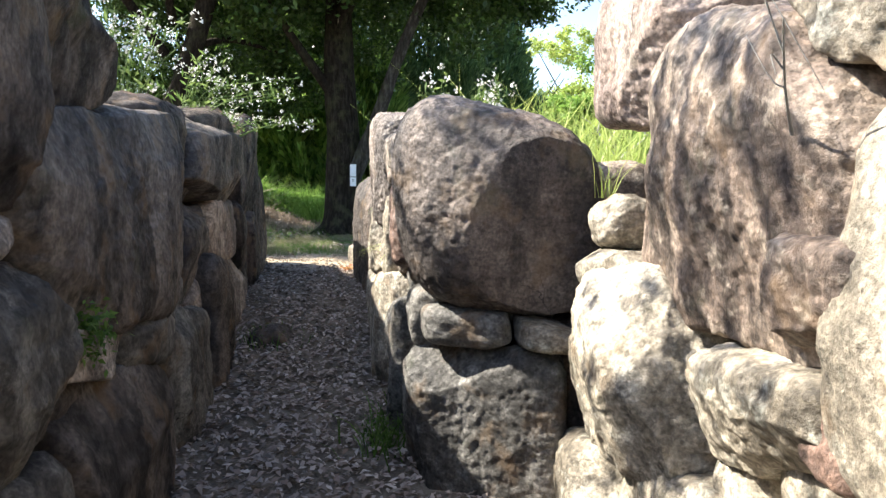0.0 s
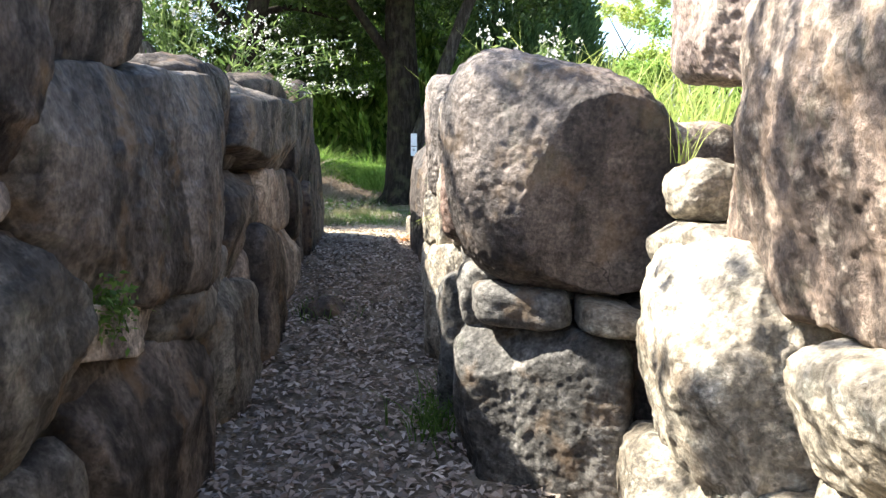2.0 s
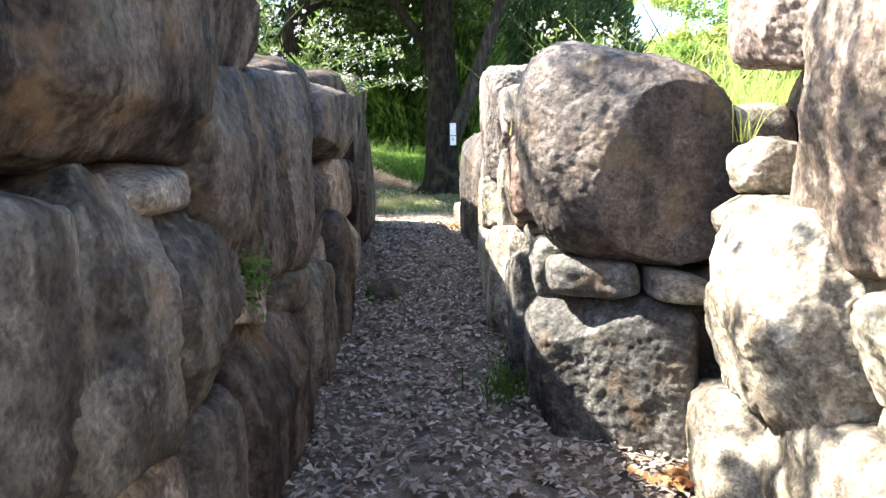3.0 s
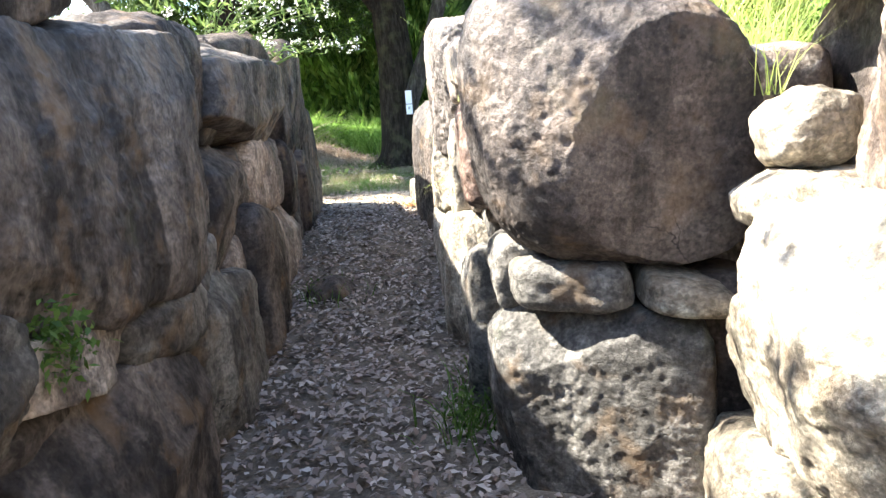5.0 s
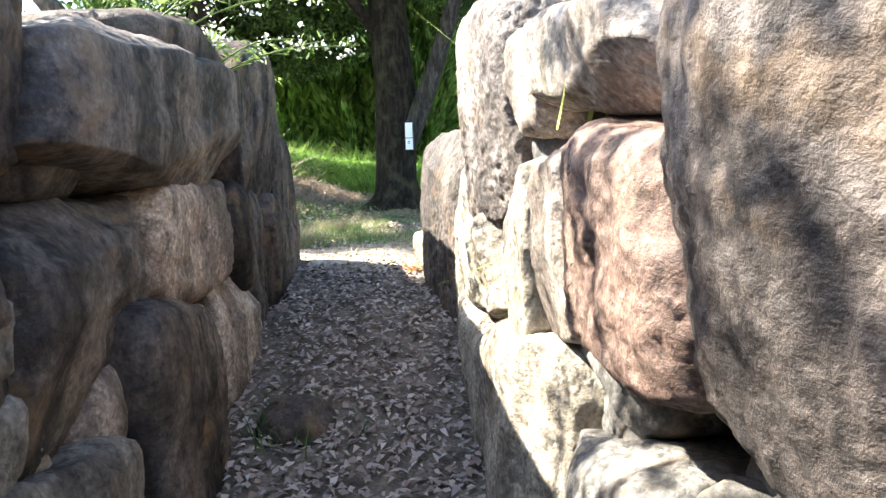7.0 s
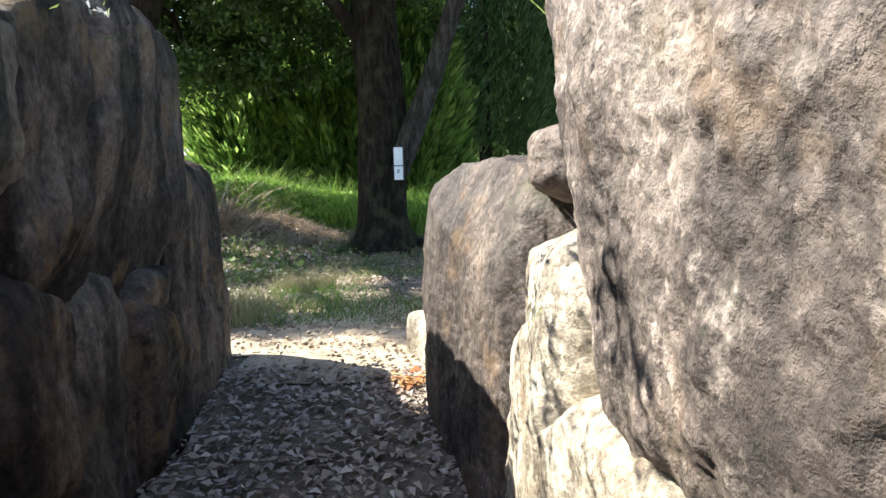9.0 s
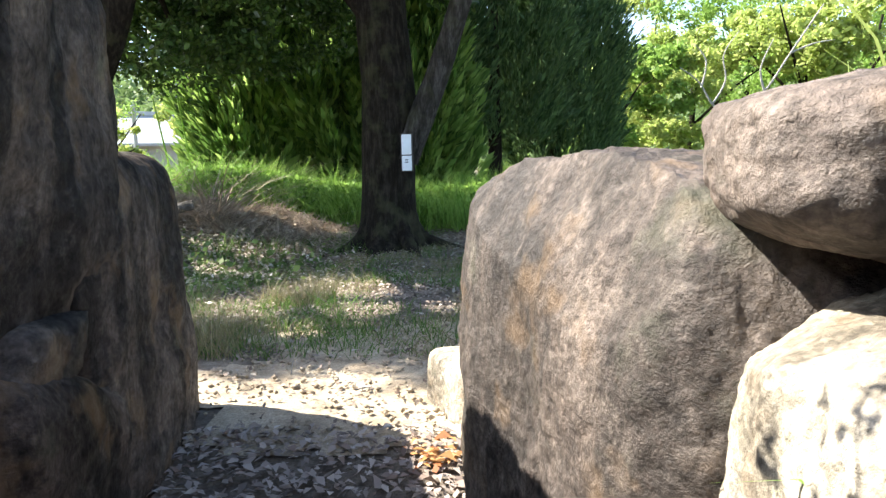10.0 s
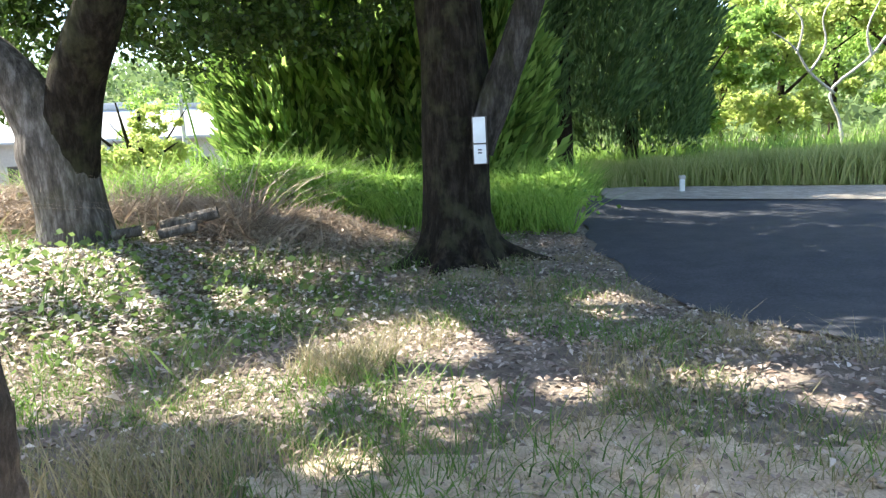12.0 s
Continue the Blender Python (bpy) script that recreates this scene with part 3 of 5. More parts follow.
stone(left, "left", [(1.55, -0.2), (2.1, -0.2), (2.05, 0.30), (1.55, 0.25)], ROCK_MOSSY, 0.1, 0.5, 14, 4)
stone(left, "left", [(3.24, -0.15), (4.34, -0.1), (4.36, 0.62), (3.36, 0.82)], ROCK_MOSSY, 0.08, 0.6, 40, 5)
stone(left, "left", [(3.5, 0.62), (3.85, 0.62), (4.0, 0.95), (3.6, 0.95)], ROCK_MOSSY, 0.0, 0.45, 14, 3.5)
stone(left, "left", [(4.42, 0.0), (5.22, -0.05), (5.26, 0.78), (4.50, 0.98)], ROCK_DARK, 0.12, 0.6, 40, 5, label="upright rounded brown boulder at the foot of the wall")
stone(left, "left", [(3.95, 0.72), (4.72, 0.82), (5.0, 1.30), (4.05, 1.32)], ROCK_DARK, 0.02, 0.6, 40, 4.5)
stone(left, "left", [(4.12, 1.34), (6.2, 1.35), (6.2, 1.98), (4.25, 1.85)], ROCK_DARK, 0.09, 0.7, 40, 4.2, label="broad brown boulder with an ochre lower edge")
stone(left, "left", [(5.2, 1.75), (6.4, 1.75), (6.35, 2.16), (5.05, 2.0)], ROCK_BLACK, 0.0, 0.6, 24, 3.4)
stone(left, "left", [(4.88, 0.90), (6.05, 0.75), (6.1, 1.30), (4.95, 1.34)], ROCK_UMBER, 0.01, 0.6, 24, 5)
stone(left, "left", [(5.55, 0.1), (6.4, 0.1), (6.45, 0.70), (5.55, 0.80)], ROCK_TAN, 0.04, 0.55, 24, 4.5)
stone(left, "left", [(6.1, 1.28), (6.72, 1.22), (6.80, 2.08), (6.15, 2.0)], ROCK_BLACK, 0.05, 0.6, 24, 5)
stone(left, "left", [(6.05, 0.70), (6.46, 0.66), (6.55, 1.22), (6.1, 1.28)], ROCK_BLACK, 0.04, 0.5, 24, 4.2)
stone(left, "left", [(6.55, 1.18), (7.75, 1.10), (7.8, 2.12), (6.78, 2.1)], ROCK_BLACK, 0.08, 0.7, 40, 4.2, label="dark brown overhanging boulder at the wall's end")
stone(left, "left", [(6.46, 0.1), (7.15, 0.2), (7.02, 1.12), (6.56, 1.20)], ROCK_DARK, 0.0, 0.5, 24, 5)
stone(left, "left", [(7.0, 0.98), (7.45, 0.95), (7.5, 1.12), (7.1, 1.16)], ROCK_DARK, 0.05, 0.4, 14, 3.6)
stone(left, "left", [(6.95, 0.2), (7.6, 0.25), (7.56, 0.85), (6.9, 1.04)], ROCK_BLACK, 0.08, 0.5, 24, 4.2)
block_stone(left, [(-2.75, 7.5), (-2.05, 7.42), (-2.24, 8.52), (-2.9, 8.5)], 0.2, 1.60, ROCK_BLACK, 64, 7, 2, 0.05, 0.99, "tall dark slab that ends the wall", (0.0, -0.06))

# right passage wall
block_stone(right, [(-0.21, 3.02), (0.80, 2.80), (0.84, 3.72), (-0.24, 3.64)], 0.82, 1.85, ROCK_BROWN, 110, 2.9, 1, 0.045, 0.95, "huge rounded brown boulder with a broken dark face", (-0.02, 0.04), (2.0, 1.80, 1.80, 1.95), ((0.27, 2.985, 1.35), (0.18, -1.0, -0.12)), (0.97, 0.82, 0.82, 0.93))
block_stone(right, [(-0.14, 3.16), (0.62, 2.86), (0.66, 3.8), (-0.20, 3.8)], -0.15, 0.75, ROCK_GREY, 110, 8, 4, 0.04, 0.97, "square grey granite block at the passage corner")
block_stone(right, [(-0.08, 3.12), (0.36, 2.98), (0.36, 3.5), (-0.05, 3.5)], 0.72, 0.93, ROCK_GREY, 24, 4, 3, 0.03)
block_stone(right, [(0.37, 2.96), (0.68, 2.88), (0.66, 3.3), (0.38, 3.4)], 0.745, 0.865, ROCK_PALE, 24, 4, 3, 0.02, feet=(0.745, 0.745, 0.745, 0.745), tops=(0.90, 0.83, 0.83, 0.90))
block_stone(right, [(0.56, 3.05), (0.86, 3.0), (0.86, 3.6), (0.56, 3.6)], -0.1, 0.86, ROCK_BROWN, 14, 8, 3, 0.03)
block_stone(right, [(0.55, 3.2), (1.05, 3.15), (1.05, 3.8), (0.55, 3.8)], 0.8, 1.62, ROCK_TAN, 14, 8, 3, 0.03)
stone(right, "right", [(3.32, 0.70), (3.60, 0.74), (3.55, 0.97), (3.2, 0.97)], ROCK_GREY, 0.02, 0.3, 14, 3.4)
stone(right, "right", [(3.52, 1.10), (4.17, 0.97), (4.15, 1.50), (3.54, 1.48)], ROCK_RED, 0.08, 0.6, 64, 5, -3, grow=1.08, label="flat-faced reddish boulder under leaf shade")
stone(right, "right", [(3.60, 1.53), (4.55, 1.56), (4.55, 1.82), (3.80, 1.76)], ROCK_TAN, 0.05, 0.6, 24, 4.2)
stone(right, "right", [(4.48, 1.50), (4.98, 1.50), (4.95, 1.84), (4.46, 1.80)], ROCK_TAN, 0.03, 0.6, 24, 4.2)
stone(right, "right", [(4.24, 0.98), (5.2, 0.66), (5.1, 1.2), (4.3, 1.54)], ROCK_TAN, 0.05, 0.5, 24, 5)
stone(right, "right", [(4.88, 1.25), (5.70, 1.09), (6.15, 2.04), (4.94, 1.98)], ROCK_SPECK, 0.10, 0.8, 110, 6, -3, grow=1.10, amount=0.05, crust=0.009, label="tall pitted grey-brown boulder with a flat sunlit face")
stone(right, "right", [(4.95, 0.76), (5.60, 0.74), (5.60, 1.05), (5.08, 1.26)], ROCK_PALE, 0.12, 0.6, 40, 4.2, label="pale sunlit boulder under the tall one")
stone(right, "right", [(4.60, 0.70), (4.98, 0.80), (4.98, 1.28), (4.62, 1.42)], ROCK_PALE, 0.10, 0.5, 40, 3.8)
stone(right, "right", [(5.25, 0.1), (6.25, 0.1), (6.2, 0.75), (5.25, 0.62)], ROCK_PALE, 0.12, 0.6, 24, 4.5)
stone(right, "right", [(5.55, 0.70), (6.2, 0.68), (6.15, 1.02), (5.5, 1.14)], ROCK_PALE, 0.10, 0.6, 40, 4.2, label="pale sunlit boulder under the tall one")
stone(right, "right", [(4.35, -0.05), (5.25, 0.0), (5.15, 0.72), (4.40, 0.88)], ROCK_PALE, 0.14, 0.6, 40, 4.5)
stone(right, "right", [(3.55, -0.1), (4.38, -0.1), (4.36, 0.62), (3.6, 0.86)], ROCK_GREY, 0.10, 0.6, 40, 4.5)
stone(right, "right", [(6.1, 0.25), (6.70, 0.25), (6.40, 1.10), (6.05, 1.12)], ROCK_PALE, 0.08, 0.6, 24, 4.2)
block_stone(right, [(-0.72, 6.60), (-0.26, 6.50), (-0.1, 7.7), (-1.11, 7.88)], 0.10, 1.54, ROCK_BROWN, 110, 5.0, 1, 0.05, 0.95, "broad brown granite boulder at the passage mouth")
block_stone(right, [(-0.63, 6.34), (0.15, 6.2), (0.2, 6.75), (-0.59, 6.78)], 1.30, 1.70, ROCK_BROWN, 64, 5, 4, 0.05, 1.0, "dark slab lying on the wall's top", tops=(1.64, 1.72, 1.71, 1.65), feet=(1.44, 1.28, 1.28, 1.44))
block_stone(right, [(-0.64, 5.98), (0.15, 5.9), (0.1, 6.7), (-0.66, 6.56)], 0.62, 1.40, ROCK_PALE, 64, 4.4, 2, 0.04, 1.0, "pale cream boulder packed under the dark slab", tops=(1.38, 1.33, 1.34, 1.45))

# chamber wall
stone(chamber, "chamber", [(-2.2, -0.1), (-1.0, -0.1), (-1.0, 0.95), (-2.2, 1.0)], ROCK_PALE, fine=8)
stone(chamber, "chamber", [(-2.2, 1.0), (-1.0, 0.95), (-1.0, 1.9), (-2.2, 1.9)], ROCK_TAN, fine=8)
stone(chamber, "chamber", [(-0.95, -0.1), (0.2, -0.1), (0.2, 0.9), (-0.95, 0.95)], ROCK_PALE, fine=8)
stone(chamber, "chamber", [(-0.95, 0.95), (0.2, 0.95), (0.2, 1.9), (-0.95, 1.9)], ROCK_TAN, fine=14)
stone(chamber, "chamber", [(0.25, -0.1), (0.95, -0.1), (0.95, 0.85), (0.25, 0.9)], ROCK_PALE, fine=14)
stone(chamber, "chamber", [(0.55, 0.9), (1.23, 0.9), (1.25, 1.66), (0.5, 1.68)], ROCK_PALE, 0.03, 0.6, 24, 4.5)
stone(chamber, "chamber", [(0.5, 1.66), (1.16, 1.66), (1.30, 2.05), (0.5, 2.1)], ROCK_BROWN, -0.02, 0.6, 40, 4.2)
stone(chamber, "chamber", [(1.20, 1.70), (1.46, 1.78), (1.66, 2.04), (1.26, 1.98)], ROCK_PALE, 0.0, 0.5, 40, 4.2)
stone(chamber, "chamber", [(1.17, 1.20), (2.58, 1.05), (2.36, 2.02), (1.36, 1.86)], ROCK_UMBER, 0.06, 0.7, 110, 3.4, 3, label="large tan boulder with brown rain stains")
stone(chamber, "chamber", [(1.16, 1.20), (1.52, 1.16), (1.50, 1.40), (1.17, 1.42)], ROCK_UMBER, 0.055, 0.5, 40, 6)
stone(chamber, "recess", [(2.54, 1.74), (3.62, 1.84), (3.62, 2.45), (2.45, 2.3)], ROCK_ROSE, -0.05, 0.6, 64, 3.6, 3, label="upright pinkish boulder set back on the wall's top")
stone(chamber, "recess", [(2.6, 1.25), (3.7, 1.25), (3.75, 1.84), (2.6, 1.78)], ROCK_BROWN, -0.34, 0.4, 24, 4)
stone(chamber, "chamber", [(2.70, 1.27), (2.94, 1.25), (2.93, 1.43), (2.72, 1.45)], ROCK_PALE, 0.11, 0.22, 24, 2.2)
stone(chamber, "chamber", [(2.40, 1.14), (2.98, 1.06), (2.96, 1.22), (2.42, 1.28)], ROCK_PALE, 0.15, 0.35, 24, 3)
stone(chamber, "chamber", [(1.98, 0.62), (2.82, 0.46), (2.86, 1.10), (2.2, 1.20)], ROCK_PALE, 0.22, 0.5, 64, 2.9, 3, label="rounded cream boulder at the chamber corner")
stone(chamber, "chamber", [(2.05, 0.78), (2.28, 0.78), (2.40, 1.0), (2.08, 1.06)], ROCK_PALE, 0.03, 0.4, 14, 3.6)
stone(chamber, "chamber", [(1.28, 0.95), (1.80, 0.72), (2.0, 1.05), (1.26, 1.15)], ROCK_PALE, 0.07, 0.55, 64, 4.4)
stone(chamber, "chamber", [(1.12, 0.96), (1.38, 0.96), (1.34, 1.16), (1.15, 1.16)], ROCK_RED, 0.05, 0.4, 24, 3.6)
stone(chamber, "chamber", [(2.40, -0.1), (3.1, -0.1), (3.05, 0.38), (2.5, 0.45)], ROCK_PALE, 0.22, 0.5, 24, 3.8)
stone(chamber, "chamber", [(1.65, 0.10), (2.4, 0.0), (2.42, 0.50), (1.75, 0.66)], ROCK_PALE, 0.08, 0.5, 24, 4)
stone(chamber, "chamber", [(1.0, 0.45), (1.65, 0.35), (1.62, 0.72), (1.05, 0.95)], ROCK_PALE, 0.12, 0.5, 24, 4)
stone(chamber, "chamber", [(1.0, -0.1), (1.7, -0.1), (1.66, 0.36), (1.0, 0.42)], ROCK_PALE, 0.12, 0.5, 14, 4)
block_stone(back, [(-1.0, -2.35), (0.0, -2.35), (0.0, -1.9), (-1.0, -1.9)], -0.1, 1.8, ROCK_GREY, 8)
block_stone(back, [(0.0, -2.35), (1.0, -2.35), (1.0, -1.9), (0.0, -1.9)], -0.1, 1.8, ROCK_BROWN, 8)

# small stones packed into the joints
def chinks(parent, wall, s0, s1, z0, z1, n, materials, seed):
    r = np.random.default_rng(seed)
    for k in range(n):
        s, z, a, h = r.uniform(s0, s1), r.uniform(z0, z1), r.uniform(0.10, 0.22), r.uniform(0.06, 0.13)
        t = r.uniform(-0.04, 0.04)
        stone(parent, wall, [(s - a, z - h + t), (s + a, z - h - t), (s + a * 0.85, z + h), (s - a * 0.9, z + h + t)], materials[k % len(materials)], -0.05, 0.3, 8, 3.6, 1)


chinks(left, "left", 0.8, 7.6, 0.35, 1.5, 44, (ROCK_MOSSY, ROCK_DARK, ROCK_TAN), 71)
chinks(right, "right", 3.4, 5.0, 0.4, 1.45, 16, (ROCK_GREY, ROCK_TAN, ROCK_GREY), 72)
chinks(chamber, "chamber", 0.6, 2.9, 0.3, 1.6, 24, (ROCK_PALE, ROCK_TAN), 73)

stone(left, "left", [(3.52, 0.92), (4.02, 0.86), (4.1, 1.44), (3.62, 1.46)], ROCK_DARK, -0.02, 0.6, 24, 4.5)

# loose stones
kerb = block_stone(None, [(-1.25, 8.64), (-1.06, 8.20), (-0.45, 8.3), (-0.6, 8.76)], 0.3, 0.67, ROCK_PALE, 24, 8, 3, 0.02, 0.95)
kerb.name = "cut_stone"
tagged(kerb, "low pale cut stone on the ground by the passage mouth", "stone")
hump = block_stone(None, [(-1.62, 5.28), (-1.16, 5.28), (-1.2, 5.68), (-1.66, 5.7)], 0.03, 0.30, ROCK_BROWN, 14, 2.6, 3, 0.03, 0.8)
hump.name = "flat_stone"
tagged(hump, "small flat dark stone in the passage floor", "stone")

# ---- leaf litter, grass ----
def scatter(n, x0, x1, y0, y1, rng, keep=None):
    xy = np.stack([rng.uniform(x0, x1, n), rng.uniform(y0, y1, n)], 1)
    return xy if keep is None else xy[keep(xy[:, 0], xy[:, 1])]


def in_passage(x, y):
    lo = -1.3 - 0.18 * (y - 2.9) - 0.05
    hi = np.where(y < 3.05, 0.75, np.where(y < 7.6, -0.06 - 0.165 * (y - 3.05) + 0.02, 0.8))
    return (x > lo) & (x < hi)


def litter(name, xy, size, seed, label, lift=0.022, material=None):
    rng = np.random.default_rng(seed)
    n = len(xy)
    c = np.concatenate([xy, (gz(xy[:, 0], xy[:, 1]) + lift + rng.uniform(0, 0.02, n))[:, None]], 1)
    t = rng.uniform(0, 2 * math.pi, n)
    aims = np.stack([np.cos(t), np.sin(t), rng.normal(0, 0.22, n)], 1)
    aims /= np.linalg.norm(aims, axis=1, keepdims=True)
    side = np.stack([-np.sin(t), np.cos(t), rng.normal(0, 0.35, n)], 1)
    s = size * rng.uniform(0.5, 1.35, (n, 1))
    curl = s * rng.uniform(-0.1, 0.35, (n, 1)) * np.array((0, 0, 1))
    v = np.stack([c - aims * s * 0.55, c + side * s * 0.26 - aims * s * 0.1 + curl, c + aims * s * 0.55, c - side * s * 0.26 - aims * s * 0.1 + curl], 1).reshape(-1, 3)
    return tagged(new(name, mesh_of(name, v, np.arange(4 * n).reshape(n, 4), material or LITTER)), label, "leaf litter", kind="stuff")


rng = np.random.default_rng(5)
litter("leaf_litter", scatter(36000, -2.4, 0.8, -2.0, 8.2, rng, in_passage), 0.044, 6, "fallen grey-brown leaves covering the passage floor", 0.022, PASSAGE_LITTER)


def patchy(scale, cut, seed):
    def keep(x, y):
        return np.array([noise.noise((a * scale, b * scale, seed)) > cut for a, b in zip(x, y)])
    return keep


def both(*tests):
    return lambda x, y: np.logical_and.reduce([t(x, y) for t in tests])


def sandy(x, y):
    return -2.35 + 0.25 * math.sin(y * 7) < x < 1.6 and 8.05 + 0.2 * noise.noise((x * 3, y, 4)) < y < 10.0 + 0.6 * noise.noise((x * 1.3, 2, 9)) - 0.25 * max(0, -x - 1)


tagged(patch("sandy_ground", np.linspace(-2.8, 1.8, 70), np.linspace(7.9, 10.8, 50), SAND, 0.012, sandy, 0.025), "pale trodden sandy soil at the passage mouth", "ground", kind="structure")
litter("leaf_litter", scatter(1500, -2.4, 0.6, 7.9, 10.0, rng), 0.032, 61, "bits of dry leaf on the pale sandy soil", 0.03)


def pebbles(n, seed):
    r = np.random.default_rng(seed)
    xy = scatter(n, -2.4, 0.8, 8.2, 10.2, r)
    c = np.concatenate([xy, (gz(xy[:, 0], xy[:, 1]) + 0.018)[:, None]], 1)
    base = np.array([(1, 0, 0), (0, 1, 0), (-1, 0, 0), (0, -1, 0), (0, 0, 0.7), (0, 0, -0.7)])
    tri = np.array([(0, 1, 4), (1, 2, 4), (2, 3, 4), (3, 0, 4), (1, 0, 5), (2, 1, 5), (3, 2, 5), (0, 3, 5)])
    s = r.uniform(0.006, 0.022, (n, 1, 1)) * r.uniform(0.6, 1.3, (n, 6, 3))
    v = (c[:, None, :] + base[None] * s).reshape(-1, 3)
    f = (tri[None] + 6 * np.arange(n)[:, None, None]).reshape(-1, 3)
    return tagged(new("pebbles", mesh_of("pebbles", v, f, SAND)), "small pale pebbles and grit on the sandy soil", "gravel", kind="stuff")


pebbles(1500, 62)


def outside(x, y):
    return (x < road_left(y) - 0.05) & (y > 8.6)


litter("leaf_litter", scatter(46000, -8, 1.0, 9.0, 17, rng, both(outside, patchy(0.8, -0.5, 5), lambda x, y: y > 10.15 - 0.55 * smooth(-1.6, -3.2, x))), 0.042, 7, "fallen brown leaves under the trees")


def lawn(name, xy, height, width, material, seed, label, bend=0.35, vary=0.5, clump=0.9):
    r = np.random.default_rng(seed)
    tall = np.array([max(0.35, 1 + clump * noise.noise((a * 1.7, b * 1.7, seed))) for a, b in xy])[:, None]
    v, f = blades(xy, gz(xy[:, 0], xy[:, 1]), height * tall, width, r, bend, vary)
    return tagged(new(name, mesh_of(name, v, f, material)), label, "grass", kind="stuff")


lawn("dry_grass", scatter(42000, -7, 0.8, 9.1, 15.5, rng, both(outside, patchy(0.9, -0.1, 3))), 0.075, 0.005, DRY_GRASS, 8, "short dry grass on the trodden ground", 0.6)
lawn("dry_grass", scatter(700, -2.75, -2.2, 10.6, 11.1, rng), 0.22, 0.005, DRY_GRASS, 9, "tuft of dry yellow grass", 0.5)
lawn("dry_grass", scatter(600, -3.1, -2.4, 9.1, 9.7, rng), 0.18, 0.005, DRY_GRASS, 10, "tuft of dry grass by the wall's end", 0.5)
lawn("grass", scatter(30000, -7, 0.2, 9.6, 16, rng, both(outside, patchy(0.7, 0.08, 8))), 0.07, 0.006, GRASS, 11, "patches of short green grass and weeds", 0.6)
lawn("grass", scatter(26000, -7.5, -0.2, 16.2, 21.5, rng, lambda x, y: x < road_left(y) - 0.15), 0.44, 0.020, MOUND_GRASS, 12, "lush green tall grass behind the tree", 0.6, 0.6, 1.0)
lawn("grass", scatter(14000, -22, -5, 17.0, 34, rng), 0.5, 0.03, LEAF_LIGHT, 13, "bright green grass slope towards the houses", 0.4)


def reeds(name, material, n, x0, x1, seed, height):
    r = np.random.default_rng(seed)
    t = r.uniform(0, 1, n)
    x = x0 + (x1 - x0) * t
    y = 23.6 - 0.40 * np.clip(x - 1.0, 0, 9) + r.uniform(0, 2.6, n)
    xy = np.stack([x, y], 1)
    return lawn(name, xy, height, 0.03, material, seed, "tall pale green reed grass beyond the road", 0.25, 0.5, 0.45)


reeds("reed_grass", REED, 26000, -1.0, 22.0, 14, 1.05)
vx = np.linspace(0.0, 30, 61)
vv = [(x, 22.0 - 0.42 * min(max(x - 1.0, 0), 9) + k * 3.0 - 1.45, 0.05 + float(gz(x, 22.0))) for k in (0, 1) for x in vx]
tagged(new("verge", mesh_of("verge", vv, [(i, i + 1, 62 + i, 61 + i) for i in range(60)], VERGE)), "pale sandy strip along the road", "verge", kind="structure")

post = root("marker_post", 1.66, 22.0, 0.22, "short white marker post beside the road", "post")
part("shaft", box(-0.05, 0.05, -0.05, 0.05, 0, 0.3, 0.01), WHITE, post)
part("cap", box(-0.065, 0.065, -0.065, 0.065, 0.3, 0.38, 0.015), CONCRETE, post)


# ---- trees ----
def trunk_mesh(points, radii, sides, flare, seed, material, name="trunk"):
    line = smooth_line(points, 36)
    rs = np.interp(np.linspace(0, 1, 36), np.linspace(0, 1, len(radii)), radii)
    v, f = tube_arrays(line, rs, sides, 0.0, seed)
    v = np.array(v)
    foot = line[0]
    for i, p in enumerate(v):
        ax = line[i // sides]
        a = math.atan2(p[1] - ax[1], p[0] - ax[0])
        h = p[2] - foot[2]
        k = 1 + 0.09 * noise.noise((math.cos(a) * 2.2 + seed, math.sin(a) * 2.2, h * 0.7)) + 0.05 * noise.noise((math.cos(a) * 6, math.sin(a) * 6 + seed, h * 1.6))
        k += flare * math.exp(-max(h, 0) / 0.22) * (0.55 + 0.75 * max(0, math.cos(a * 5 + seed)))
        v[i][:2] = ax[:2] + (p[:2] - ax[:2]) * k
    return new(name, mesh_of(name, v, f, material, True))


# the tree with the plate
tree = root("tree", -2.22, 14.55, 0.2, "large shade tree with a dark mossy trunk and flared roots", "tree")
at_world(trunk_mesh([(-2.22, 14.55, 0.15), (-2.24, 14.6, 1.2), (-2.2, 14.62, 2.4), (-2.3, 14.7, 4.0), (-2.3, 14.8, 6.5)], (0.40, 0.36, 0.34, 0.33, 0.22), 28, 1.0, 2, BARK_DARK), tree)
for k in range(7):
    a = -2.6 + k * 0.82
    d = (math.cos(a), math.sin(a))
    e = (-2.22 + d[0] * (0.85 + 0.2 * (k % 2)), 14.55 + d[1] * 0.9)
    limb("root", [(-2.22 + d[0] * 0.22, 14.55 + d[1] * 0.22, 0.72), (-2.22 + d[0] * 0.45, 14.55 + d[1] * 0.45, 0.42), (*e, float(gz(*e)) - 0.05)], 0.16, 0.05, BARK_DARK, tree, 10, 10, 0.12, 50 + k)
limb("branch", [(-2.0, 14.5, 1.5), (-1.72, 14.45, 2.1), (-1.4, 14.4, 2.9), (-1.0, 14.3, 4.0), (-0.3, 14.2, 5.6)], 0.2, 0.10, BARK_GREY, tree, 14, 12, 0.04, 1)
